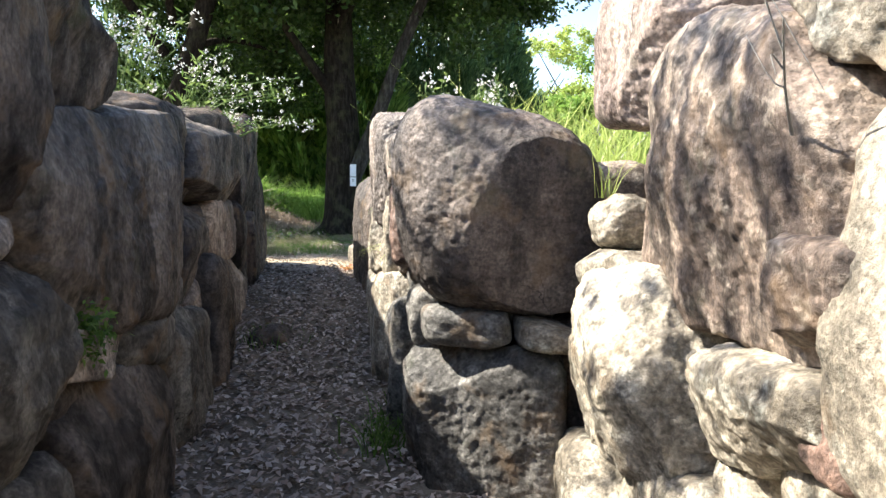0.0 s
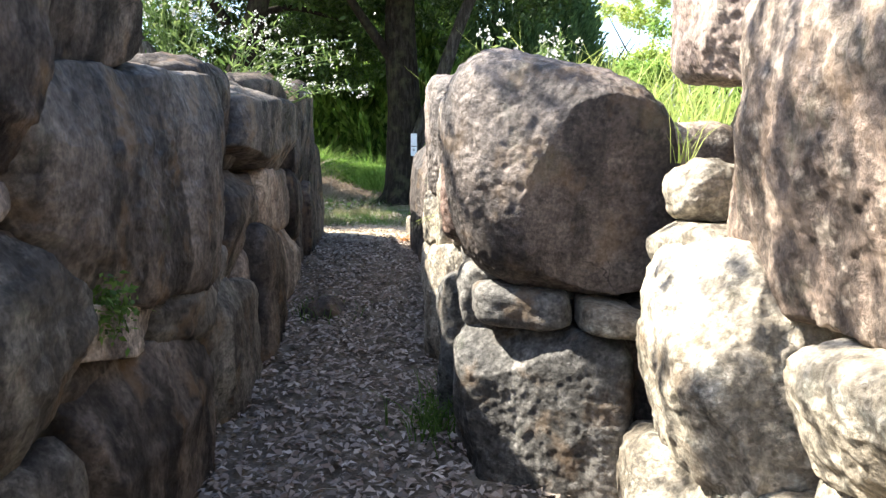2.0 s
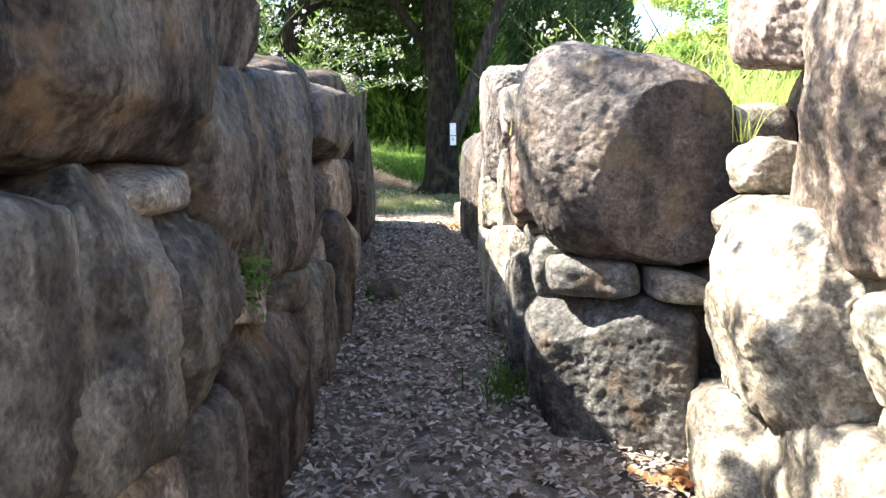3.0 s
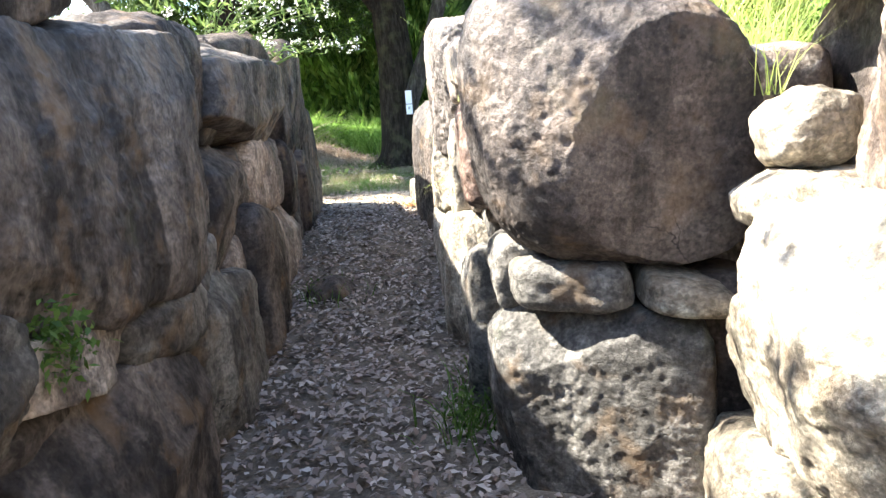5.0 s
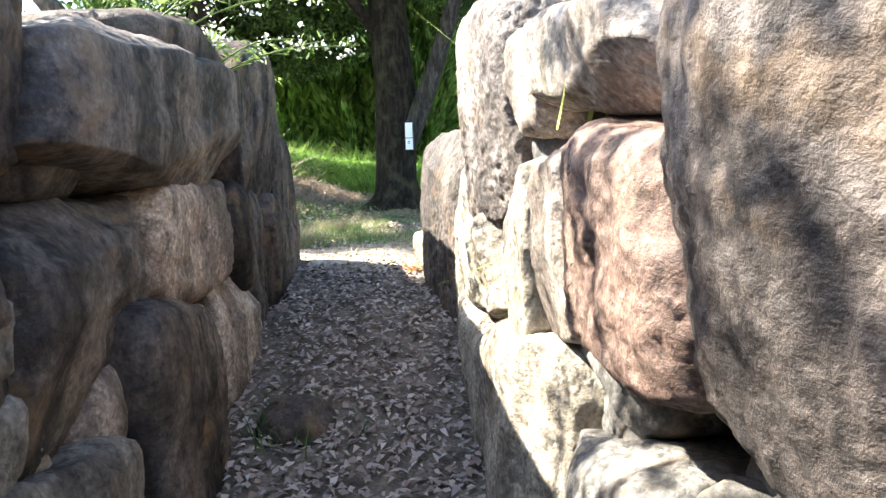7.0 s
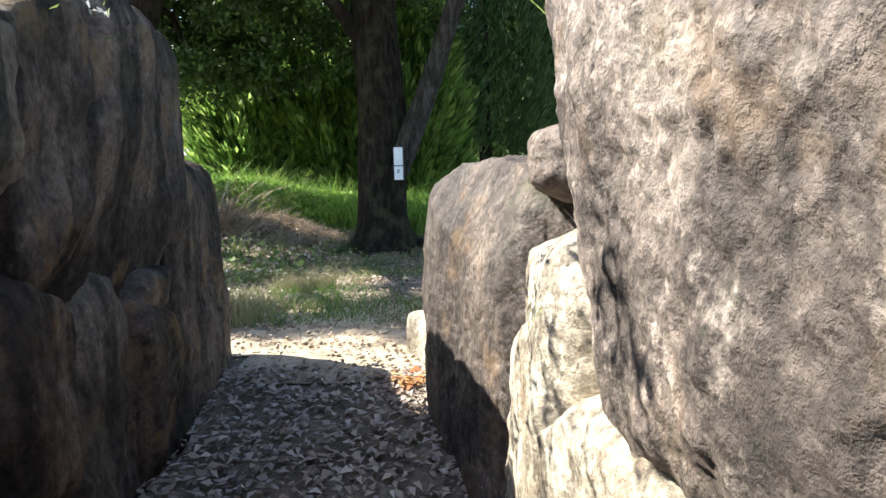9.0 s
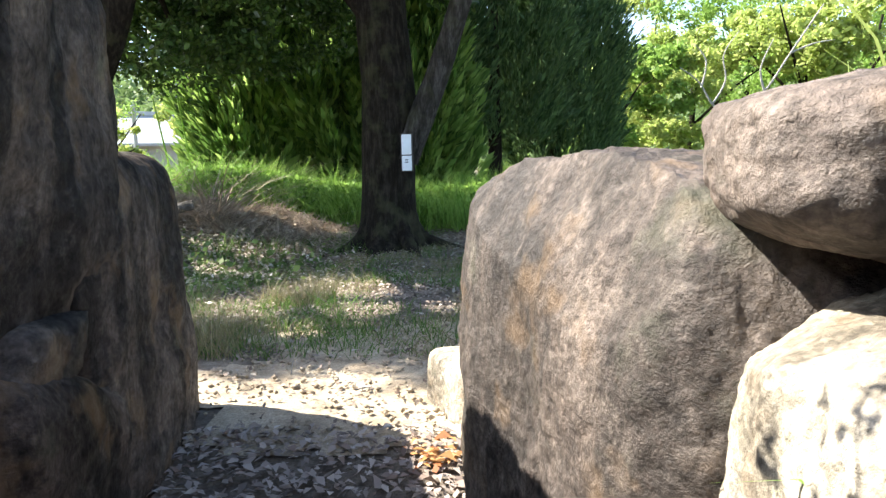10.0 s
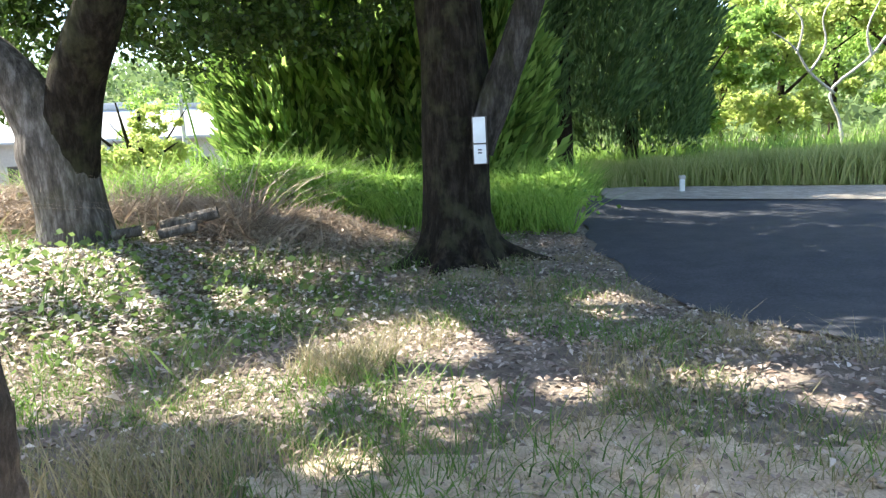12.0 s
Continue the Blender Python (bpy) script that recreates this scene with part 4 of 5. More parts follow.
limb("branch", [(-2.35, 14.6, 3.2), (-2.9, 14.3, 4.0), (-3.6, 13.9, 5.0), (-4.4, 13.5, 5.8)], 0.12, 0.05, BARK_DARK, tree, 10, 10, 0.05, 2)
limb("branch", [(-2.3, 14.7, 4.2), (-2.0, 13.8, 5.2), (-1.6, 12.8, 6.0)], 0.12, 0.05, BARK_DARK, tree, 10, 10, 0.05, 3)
crown("crown", tree, [(-2.2, 15.95, 6.6, 3.8, 3.4, 1.9), (-4.4, 14.71, 5.6, 2.2, 2.2, 1.2), (0.2, 15.46, 6.2, 2.6, 2.6, 1.5), (-1.6, 13.55, 6.6, 2.4, 1.8, 1.2), (-3, 16.62, 4.4, 2, 1.4, 0.9), (-2.2, 19.86, 7, 3.4, 2.6, 1.6), (2.4, 17.06, 7, 2.4, 2.4, 1.4)], 56000, 0.15, 0.075, LEAF_DARK, 21, 230, 0.22, gaps=True)

limb("branch", [(-2.3, 14.7, 4.6), (-1.4, 13.4, 5.8), (0.2, 11.4, 6.6)], 0.12, 0.04, BARK_DARK, tree, 10, 10, 0.05, 4)
crown("near_canopy", tree, [(-1.2, 12.51, 6.4, 2, 1.8, 0.9), (1.6, 12.95, 6.6, 2.2, 2, 1), (3.6, 14.6, 6.8, 2, 2, 1), (0.6, 14.31, 5.6, 2.2, 1.4, 0.8), (-3.2, 13.62, 5.2, 1.6, 1.2, 0.7), (1, 10.95, 6.6, 1.8, 0.9, 0.7)], 34000, 0.15, 0.075, LEAF_DARK, 22, 170, 0.24, gaps=True)

plate = root("tree_plate", -1.93, 14.18, 1.35, "white enamel notice plate tied upright on the tree trunk", "sign")
for k, (z0, z1) in enumerate(((0.0, 0.19), (0.205, 0.46))):
    part("panel", box(-0.062, 0.062, -0.012, 0.012, z0, z1, 0.004), WHITE, plate)
part("backing", box(-0.075, 0.075, 0.014, 0.05, -0.01, 0.47), DARK_WOOD, plate)
for z in (0.10, 0.13):
    part("line_of_writing", box(-0.02, 0.02, -0.0155, -0.0125, z, z + 0.015), INK, plate)

# the forked tree
fork = root("forked_tree", -6.1, 13.7, 0.7, "forked evergreen tree, bark coloured pale on its sunlit side and dark on its shaded side, beside dry brush", "tree")
# sun and shade are in the bark colours: pale trunk and left stem, dark right stem
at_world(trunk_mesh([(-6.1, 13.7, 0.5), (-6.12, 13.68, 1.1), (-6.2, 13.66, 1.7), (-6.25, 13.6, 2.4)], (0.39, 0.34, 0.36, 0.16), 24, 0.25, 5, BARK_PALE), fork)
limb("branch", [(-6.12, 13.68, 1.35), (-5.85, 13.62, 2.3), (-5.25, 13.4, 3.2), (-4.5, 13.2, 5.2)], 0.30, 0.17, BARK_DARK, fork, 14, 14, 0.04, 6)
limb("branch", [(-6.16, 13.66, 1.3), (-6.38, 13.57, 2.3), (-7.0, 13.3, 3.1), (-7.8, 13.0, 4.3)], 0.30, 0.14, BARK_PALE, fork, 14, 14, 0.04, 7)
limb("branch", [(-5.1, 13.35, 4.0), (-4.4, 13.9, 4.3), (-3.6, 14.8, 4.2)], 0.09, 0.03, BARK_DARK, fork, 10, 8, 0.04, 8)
crown("crown", fork, [(-5.6, 14.55, 6.6, 3.4, 3.2, 1.6), (-7.4, 13.91, 6.4, 2, 2.6, 1.4), (-6.6, 16.06, 6.2, 2, 1.6, 1.2), (-4.6, 16.93, 4, 1.6, 1.2, 0.9), (-6.2, 12.13, 6.5, 2.2, 1.6, 0.8), (-9, 12.23, 6.9, 2.2, 1.6, 0.8), (-5.9, 16.98, 3.4, 1.9, 0.8, 0.9), (-4.6, 18.12, 4.8, 2.2, 1, 1.2), (-7.4, 16.87, 4.6, 1.8, 1.2, 1), (-3.9, 14.85, 4.9, 1.4, 1.1, 0.7)], 56000, 0.13, 0.065, LEAF_DARK, 23, 280, 0.23, gaps=True)
crown("low_foliage", fork, [(-8.8, 15.6, 3.6, 1.5, 1.0, 1.4), (-7.6, 16.6, 4.7, 1.6, 1.0, 1.1), (-5.9, 16.3, 3.3, 1.9, 0.7, 0.7), (-4.8, 15.2, 3.5, 1.1, 0.8, 0.7), (-4.5, 17.0, 3.9, 1.6, 0.8, 0.9), (-7.2, 15.8, 3.5, 1.2, 0.8, 0.7)], 21000, 0.12, 0.06, LEAF_MID, 27, 90, 0.24, gaps=True)
crown("outer_foliage", fork, [(-7, 10.35, 6.6, 1.6, 0.45, 0.5), (-5.4, 10.33, 6.5, 1.2, 0.45, 0.4), (-8.8, 10.7, 6.8, 1.6, 0.6, 0.5)], 17000, 0.13, 0.065, LEAF_DARK, 28, 120, 0.25, gaps=True)
crown("outer_foliage", fork, [(-5, 11.41, 6.2, 1.2, 0.8, 0.5), (-4, 12.18, 6.3, 1.2, 0.8, 0.5), (-5.9, 11.18, 6.3, 0.9, 0.5, 0.5), (-3.4, 13.11, 6.4, 1, 0.8, 0.5)], 15000, 0.13, 0.065, LEAF_DARK, 29, 100, 0.3, gaps=True)
limb("branch", [(-5.3, 13.3, 4.5), (-5.0, 12.0, 5.6), (-4.6, 10.6, 6.2)], 0.09, 0.03, BARK_DARK, fork, 10, 8, 0.04, 14)
limb("branch", [(-5.5, 13.35, 3.9), (-6.2, 12.0, 5.4), (-7.0, 10.2, 6.5)], 0.11, 0.03, BARK_DARK, fork, 10, 8, 0.04, 12)
limb("branch", [(-5.3, 13.4, 3.6), (-5.4, 14.8, 3.9), (-5.8, 16.2, 3.5)], 0.08, 0.02, BARK_DARK, fork, 10, 8, 0.04, 13)

# a tree beside the chamber that throws the dappled shade
side_tree = root("side_tree", -6.3, 5.4, 0.0, "tall thin-crowned broadleaf tree behind the stone wall", "tree")
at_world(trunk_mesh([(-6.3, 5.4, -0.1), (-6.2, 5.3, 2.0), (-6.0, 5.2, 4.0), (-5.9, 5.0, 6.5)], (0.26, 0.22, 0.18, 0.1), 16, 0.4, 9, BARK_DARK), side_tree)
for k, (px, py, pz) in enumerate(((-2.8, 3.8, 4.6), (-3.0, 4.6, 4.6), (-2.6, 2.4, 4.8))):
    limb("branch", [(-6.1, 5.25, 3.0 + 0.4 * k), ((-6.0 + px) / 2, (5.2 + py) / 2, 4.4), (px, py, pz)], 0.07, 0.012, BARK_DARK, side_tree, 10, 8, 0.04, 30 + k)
crown("crown", side_tree, [(-2.75, 3.75, 4.5, 0.55, 0.4, 0.45), (-2.9, 4.6, 4.5, 0.5, 0.4, 0.4), (-2.5, 2.4, 4.95, 0.5, 0.6, 0.45), (-3.2, 3.45, 3.95, 0.25, 0.22, 0.2), (-2.6, 2.85, 4.1, 0.4, 0.45, 0.3), (-2.9, 4.25, 3.65, 0.4, 0.45, 0.3)], 1900, 0.11, 0.042, LEAF_DARK, 25, 150, 0.13, up=-0.6)
crown("high_crown", side_tree, [(-7.4, 5.2, 5.4, 1.2, 1.0, 0.8)], 1500, 0.12, 0.06, LEAF_DARK, 26, 40, 0.3)


def conifer(x, y, height, radius, material, seed, label, n=2600, low=0.1, narrow=1.0, size=1.0, bunch=14):
    """A conifer of many upright flame-like sprays."""
    g = float(gz(x, y))
    e = root("conifer", x, y, g, label, "conifer", "conifers behind the grass")
    limb("trunk", [(x, y, g - 0.1), (x, y, g + height * 0.5), (x, y, g + height * 0.92)], 0.05 + radius * 0.09, 0.03, BARK_DARK, e, 8, 8, 0.05, seed)
    r = np.random.default_rng(seed)
    h = r.uniform(low, 1, n) ** 0.9
    a = r.uniform(0, 2 * math.pi, n)
    prof = np.interp(h, (0, 0.12, 0.4, 0.75, 1.0), (0.75, 0.95, 1.0, 0.62, 0.06))
    lump = np.array([1 + 0.28 * noise.noise((math.cos(b) * 1.7 + seed, math.sin(b) * 1.7, c * height * 0.55)) for b, c in zip(a, h)])
    rad = radius * prof * lump * r.uniform(0.72, 1.06, n)
    base = np.stack([x + np.cos(a) * rad, y + np.sin(a) * rad, g + h * height], 1)
    axis = np.stack([np.cos(a) * 0.6, np.sin(a) * 0.6, np.ones(n) * narrow], 1) + r.normal(size=(n, 3)) * 0.22
    axis /= np.linalg.norm(axis, axis=1, keepdims=True)
    k = bunch
    t = r.uniform(0, 1, (n, k, 1))
    length = 0.55 * size * r.uniform(0.6, 1.4, (n, 1, 1))
    off = r.normal(size=(n, k, 3)) * 0.11 * size * (1 - t * 0.85)
    c = base[:, None, :] + axis[:, None, :] * t * length + off
    aims = axis[:, None, :] * 1.3 + off / (0.11 * size) * 0.45
    v, f = leaves(c.reshape(-1, 3), aims.reshape(-1, 3), 0.17 * size, 0.05 * size, r)
    ob = new("crown", mesh_of("crown", v, f, material))
    at_world(ob, e)
    return e


conifer(-6.0, 20.8, 5.2, 1.25, CONIFER, 41, "feathery green conifer with upright sprays", 560, 0.05, 1.0, 2.1, 44)
conifer(-4.4, 21.3, 6.5, 1.45, CONIFER, 42, "feathery green conifer with upright sprays", 640, 0.05, 1.0, 2.1, 44)
conifer(-2.7, 21.2, 4.6, 1.1, CONIFER, 43, "feathery green conifer with upright sprays", 500, 0.05, 1.0, 2.1, 44)
conifer(-3.2, 23.6, 10.5, 2.2, CONIFER_DEEP, 44, "tall dark conifer in deep shade", 3000, 0.15, 1.0, 1.4)
conifer(-6.2, 24.6, 10.5, 2.2, CONIFER_DEEP, 45, "tall dark conifer in deep shade", 3000, 0.3, 1.0, 1.4)
conifer(-0.6, 25.6, 11.0, 2.2, CONIFER_DEEP, 46, "tall dark conifer in deep shade", 3000, 0.12, 1.0, 1.4)
conifer(1.4, 27.6, 9.6, 2.0, CONIFER_DEEP, 47, "dense rounded dark conifer beside the road", 3400, 0.06, 1.0, 1.4)


def broadleaf(x, y, height, radius, material, seed, label, n=7000, leaf=0.22, group="trees beyond the road", bare=0.25):
    g = float(gz(x, y))
    r = np.random.default_rng(seed)
    e = root("broadleaf_tree", x, y, g, label, "tree", group)
    limb("trunk", [(x, y, g - 0.1), (x + r.uniform(-0.3, 0.3), y, g + height * 0.35), (x + r.uniform(-0.6, 0.6), y, g + height * 0.8)], 0.16, 0.05, BARK_DARK, e, 8, 8, 0.05, seed)
    for k in range(4):
        a = 1.6 * k + seed
        limb("branch", [(x, y, g + height * (0.25 + 0.08 * k)), (x + math.cos(a) * radius * 0.45, y + math.sin(a) * radius * 0.45, g + height * (0.45 + 0.08 * k)), (x + math.cos(a) * radius * 0.8, y + math.sin(a) * radius * 0.8, g + height * (0.55 + 0.1 * k))], 0.07, 0.02, BARK_DARK, e, 6, 6, 0.05, seed + k)
    blobs = []
    for k in range(9):
        a, q = r.uniform(0, 6.28), r.uniform(0.1, 0.75)
        blobs.append((x + math.cos(a) * radius * q, y + math.sin(a) * radius * q, g + height * r.uniform(bare + 0.15, 0.92), radius * 0.5, radius * 0.5, height * 0.1))
    crown("crown", e, blobs, n, leaf, leaf * 0.5, material, seed, 90, 0.3)
    return e


for k, (x, y, h, w) in enumerate(((4.2, 33, 6.0, 2.8), (8.0, 35, 7.0, 3.2), (11.5, 33, 7.5, 3.2), (15.5, 36, 8.5, 3.6), (20, 34, 9.0, 3.6), (5.0, 41, 9.5, 3.6), (13, 43, 11.5, 4.2), (26, 38, 9.5, 4.2), (9, 47, 11.5, 4.2), (21, 45, 12.0, 4.6))):
    broadleaf(x, y, h, w, LEAF_YELLOW if k % 3 else LEAF_LIGHT, 60 + k, "light green sunlit broadleaf tree beyond the reeds", 11000, 0.26, bare=0.08)
for k, (x, y, h, w) in enumerate(((-11, 30, 4.5, 2.0), (-8.4, 26.5, 3.2, 1.4), (-14, 27, 4.0, 1.8), (-20, 38, 7, 3), (-28, 45, 8, 3.5))):
    broadleaf(x, y, h, w, LEAF_LIGHT if k % 2 else LEAF_YELLOW, 80 + k, "bright green bushy tree on the slope by the houses", 6000, 0.2, "trees by the houses", 0.02)

dead = root("dead_tree", 7.7, 30.6, 0.2, "bare pale dead tree with twisted branches", "tree")
limb("trunk", [(7.7, 30.6, 0.1), (7.5, 30.6, 1.5), (7.2, 30.6, 2.5), (8.3, 30.5, 3.5), (9.1, 30.4, 4.8), (10.1, 30.3, 6.4)], 0.06, 0.025, BARK_DEAD, dead, 20, 8, 0.1, 1)
limb("branch", [(7.3, 30.6, 2.4), (6.5, 30.5, 3.1), (6.0, 30.5, 3.9), (5.3, 30.4, 4.4)], 0.05, 0.018, BARK_DEAD, dead, 12, 6, 0.1, 2)
limb("branch", [(6.5, 30.5, 3.1), (6.9, 30.4, 3.9), (6.8, 30.4, 4.8), (7.3, 30.4, 5.6)], 0.04, 0.014, BARK_DEAD, dead, 12, 6, 0.1, 3)
limb("branch", [(6.1, 30.5, 3.7), (6.2, 30.4, 4.6), (5.8, 30.4, 5.2)], 0.04, 0.015, BARK_DEAD, dead, 10, 6, 0.1, 4)
limb("branch", [(8.3, 30.5, 3.5), (8.1, 30.4, 4.3), (8.5, 30.4, 5.3)], 0.045, 0.015, BARK_DEAD, dead, 10, 6, 0.1, 5)
limb("branch", [(9.1, 30.4, 4.8), (9.9, 30.4, 5.1), (10.6, 30.4, 5.2)], 0.04, 0.015, BARK_DEAD, dead, 10, 6, 0.1, 6)

dead.location.x += 0.8

# far wooded hill
def hill(name, y0, height, seed, x0, x1, label, material):
    r = np.random.default_rng(seed)
    xs = np.linspace(x0, x1, 90)
    crest = np.array([height * (0.75 + 0.35 * noise.noise((x * 0.018, seed, 0))) for x in xs])
    v, f = [], []
    for k, t in enumerate(np.linspace(0, 1, 12)):
        for x, c in zip(xs, crest):
            v.append((x, y0 + 60 * t, -4 + (c + 4) * math.sin(t * math.pi / 2) + noise.noise((x * 0.2, t * 8, seed)) * 1.2))
    n = len(xs)
    f = [(k * n + i, k * n + i + 1, (k + 1) * n + i + 1, (k + 1) * n + i) for k in range(11) for i in range(n - 1)]
    e = root(name, 0, y0, 0, label, "hill", kind="structure")
    at_world(new("slope", mesh_of("slope", v, f, FAR_LEAF, True)), e)
    v = np.array(v)
    pick = v[r.integers(0, len(v), 2200)] + r.normal(size=(2200, 3)) * np.array((2.0, 2.0, 0.6))
    c = (pick[:, None, :] + r.normal(size=(2200, 34, 3)) * np.array((1.5, 1.5, 1.6)) + np.array((0, 0, 1.5))).reshape(-1, 3)
    lv, lf = leaves(c, r.normal(size=c.shape) + np.array((0, 0, 0.4)), 1.1, 0.6, r)
    wood = new("woods", mesh_of("woods", lv, lf, material))
    at_world(wood, e)
    tagged(wood, "mixed green woods covering the hillside", kind="stuff")


hill("hill", 70, 17, 3, -120, 160, "wooded hill in the distance under a bright sky", FAR_LEAF)


lawn("grass", scatter(26000, -1, 34, 25.5, 36, rng), 0.7, 0.05, LEAF_LIGHT, 131, "rough green meadow below the far trees", 0.3)

# ---- houses in the valley ----
def house(x, y, z, w, d, h, turn, label):
    e = root("house", x, y, z, label, "house", "houses in the valley")
    e.rotation_euler = (0, 0, radians(turn))
    part("wall", box(-w / 2, w / 2, -d / 2, d / 2, 0, h), PLASTER, e)
    bm = bmesh.new()
    o, rise, t = 0.6, d * 0.26, 0.16
    prof = [(-d / 2 - o, h - 0.2), (0, h + rise), (d / 2 + o, h - 0.2), (d / 2 + o, h - 0.2 + t), (0, h + rise + t * 1.3), (-d / 2 - o, h - 0.2 + t)]
    ends = [[bm.verts.new((s * (w / 2 + o), a, b)) for a, b in prof] for s in (-1, 1)]
    for i in range(6):
        bm.faces.new((ends[0][i], ends[0][(i + 1) % 6], ends[1][(i + 1) % 6], ends[1][i]))
    for q in ends:
        bm.faces.new((q[0], q[1], q[4], q[5]))
        bm.faces.new((q[1], q[2], q[3], q[4]))
    bmesh.ops.recalc_face_normals(bm, faces=bm.faces[:])
    roof = part("roof", bm, TILE, e, "grey tiled gable roof")
    part("ridge", box(-w / 2 - 0.6, w / 2 + 0.6, -0.16, 0.16, h + rise + 0.15, h + rise + 0.45, 0.05), TILE, e)
    for s in (-1, 1):
        gable = bmesh.new()
        q = [gable.verts.new((s * w / 2, a, b)) for a, b in ((-d / 2, h - 0.02), (d / 2, h - 0.02), (0, h + rise - 0.1))]
        gable.faces.new(q)
        part("gable", gable, PLASTER, e)
    for k in range(max(2, int(w // 2.4))):
        cx = -w / 2 + (k + 0.5) * w / max(2, int(w // 2.4))
        win = part("window", box(cx - 0.7, cx + 0.7, -d / 2 - 0.06, -d / 2 + 0.04, 0.9, 2.1), DARK_WOOD, e)
        part("pane", box(cx - 0.62, cx - 0.04, -d / 2 - 0.075, -d / 2 - 0.062, 0.98, 2.02), GLASS, win)
        part("pane", box(cx + 0.04, cx + 0.62, -d / 2 - 0.075, -d / 2 - 0.062, 0.98, 2.02), GLASS, win)
    win = part("window", box(w / 2 - 0.04, w / 2 + 0.06, -0.7, 0.7, 0.9, 2.0), DARK_WOOD, e)
    return e


house(-24.0, 46.0, -0.8, 7, 6, 3.4, 30, "two-storey house with a grey tiled gable roof and pale walls")
house(-32.0, 48.0, -0.8, 11, 7, 3.6, 12, "long low house with a pale grey roof")
house(-25.0, 41.5, -1.6, 5, 4, 2.2, 30, "small outbuilding with a grey roof")
house(-40.0, 44.0, -1.0, 9, 7, 3.4, 5, "pale house with a light grey roof")
pole = root("utility_pole", -18.2, 38.0, -1.2, "slender grey utility pole by the houses", "pole")
limb("shaft", [(-18.2, 38.0, -1.3), (-18.2, 38.0, 2.0), (-18.2, 38.0, 4.4)], 0.12, 0.09, POLE_GREY, pole, 4, 8, 0)
part("crossarm", box(-0.5, 0.5, -0.05, 0.05, 5.0, 5.1), POLE_GREY, pole)

lawn("dead_fern", np.concatenate([rng.normal(size=(1000, 2)) * np.array((0.6, 0.3)) + np.array((-5.6, 15.2)), rng.normal(size=(1200, 2)) * np.array((0.8, 0.4)) + np.array((-7.6, 14.8))]), 0.42, 0.02, BRUSH, 94, "arching dry brown fern and dead stems", 1.7, 0.6, 1.4)
lawn("grass", scatter(2200, -7.5, -3.2, 10.6, 14.2, rng, patchy(1.3, 0.12, 21)), 0.2, 0.014, WEED_LEAF, 99, "sunlit bright green weeds on the leafy bank", 0.6)
lawn("dry_grass", scatter(2600, -4.5, 0.6, 9.4, 13.5, rng, both(outside, patchy(1.5, 0.3, 31))), 0.16, 0.005, DRY_GRASS, 100, "straggling tufts of straw-coloured grass", 0.7)
lawn("grass", scatter(10000, -6.5, -0.6, 9.2, 14.5, rng, both(outside, patchy(1.1, 0.14, 44))), 0.10, 0.008, GRASS, 140, "shaded green weeds among the fallen leaves", 0.7)
# slim canes on the slope
for k, (x, y, dx) in enumerate(((-6.9, 18.2, -0.35), (-6.6, 18.4, -0.25))):
    g = float(gz(x, y))
    cane = root("bamboo_cane", x, y, g, "slim green bamboo cane leaning on the slope", "cane", "bamboo canes")
    limb("stem", [(x, y, g - 0.1), (x + dx * 0.5, y, g + 1.0), (x + dx, y, g + 2.0)], 0.022, 0.014, LEAF_LIGHT, cane, 6, 6, 0, k)

# ---- dry brush and logs ----
def brush_pile(x, y, w, d, h, n, seed, label):
    r = np.random.default_rng(seed)
    xy = r.normal(size=(n, 2)) * np.array((w, d)) / 2.4 + np.array((x, y))
    k = np.exp(-(((xy[:, 0] - x) / w) ** 2 + ((xy[:, 1] - y) / d) ** 2) * 2)
    c = np.concatenate([xy, (gz(xy[:, 0], xy[:, 1]) + r.uniform(0, 1, n) * h * k + 0.03)[:, None]], 1)
    aims = r.normal(size=(n, 3)) * np.array((1, 1, 0.6))
    v, f = leaves(c, aims, 0.34, 0.012, r)
    c2 = c[: n // 4] + r.normal(size=(n // 4, 3)) * 0.05
    v2, f2 = leaves(c2, r.normal(size=c2.shape), 0.07, 0.035, r)
    return tagged(new("brush_pile", mesh_of("brush_pile", np.concatenate([v, v2]), np.concatenate([f, f2 + len(v)]), BRUSH)), label, "brush", kind="stuff")


brush_pile(-5.6, 15.4, 2.6, 1.0, 0.32, 6000, 91, "heap of dry brown brushwood and dead fern")
brush_pile(-7.6, 14.6, 2.0, 1.2, 0.6, 4500, 92, "heap of dry brown brushwood by the forked tree")
brush_pile(-4.2, 15.9, 1.2, 0.6, 0.35, 3000, 93, "low dry brown bracken")
for k, (a, b, r0) in enumerate((((-5.35, 14.0, 0.84), (-4.8, 14.2, 0.96), 0.07), ((-5.3, 13.85, 0.78), (-4.95, 14.0, 0.84), 0.055), ((-5.65, 13.6, 0.82), (-5.4, 13.7, 0.85), 0.055))):
    lg = root("log", *a, "sawn weathered grey log lying on the leaf heap", "log", "logs on the bank")
    v, f = tube_arrays(smooth_line([a, b], 6), [r0] * 6, 12, 0.04, k)
    n = len(v)
    ends = [tuple(range(11, -1, -1)), tuple(range(n - 12, n))]
    me = bpy.data.meshes.new("stem")
    me.from_pydata([tuple(p) for p in v], [], [tuple(q) for q in f] + ends)
    me.materials.append(BARK_PALE)
    at_world(new("stem", me), lg)


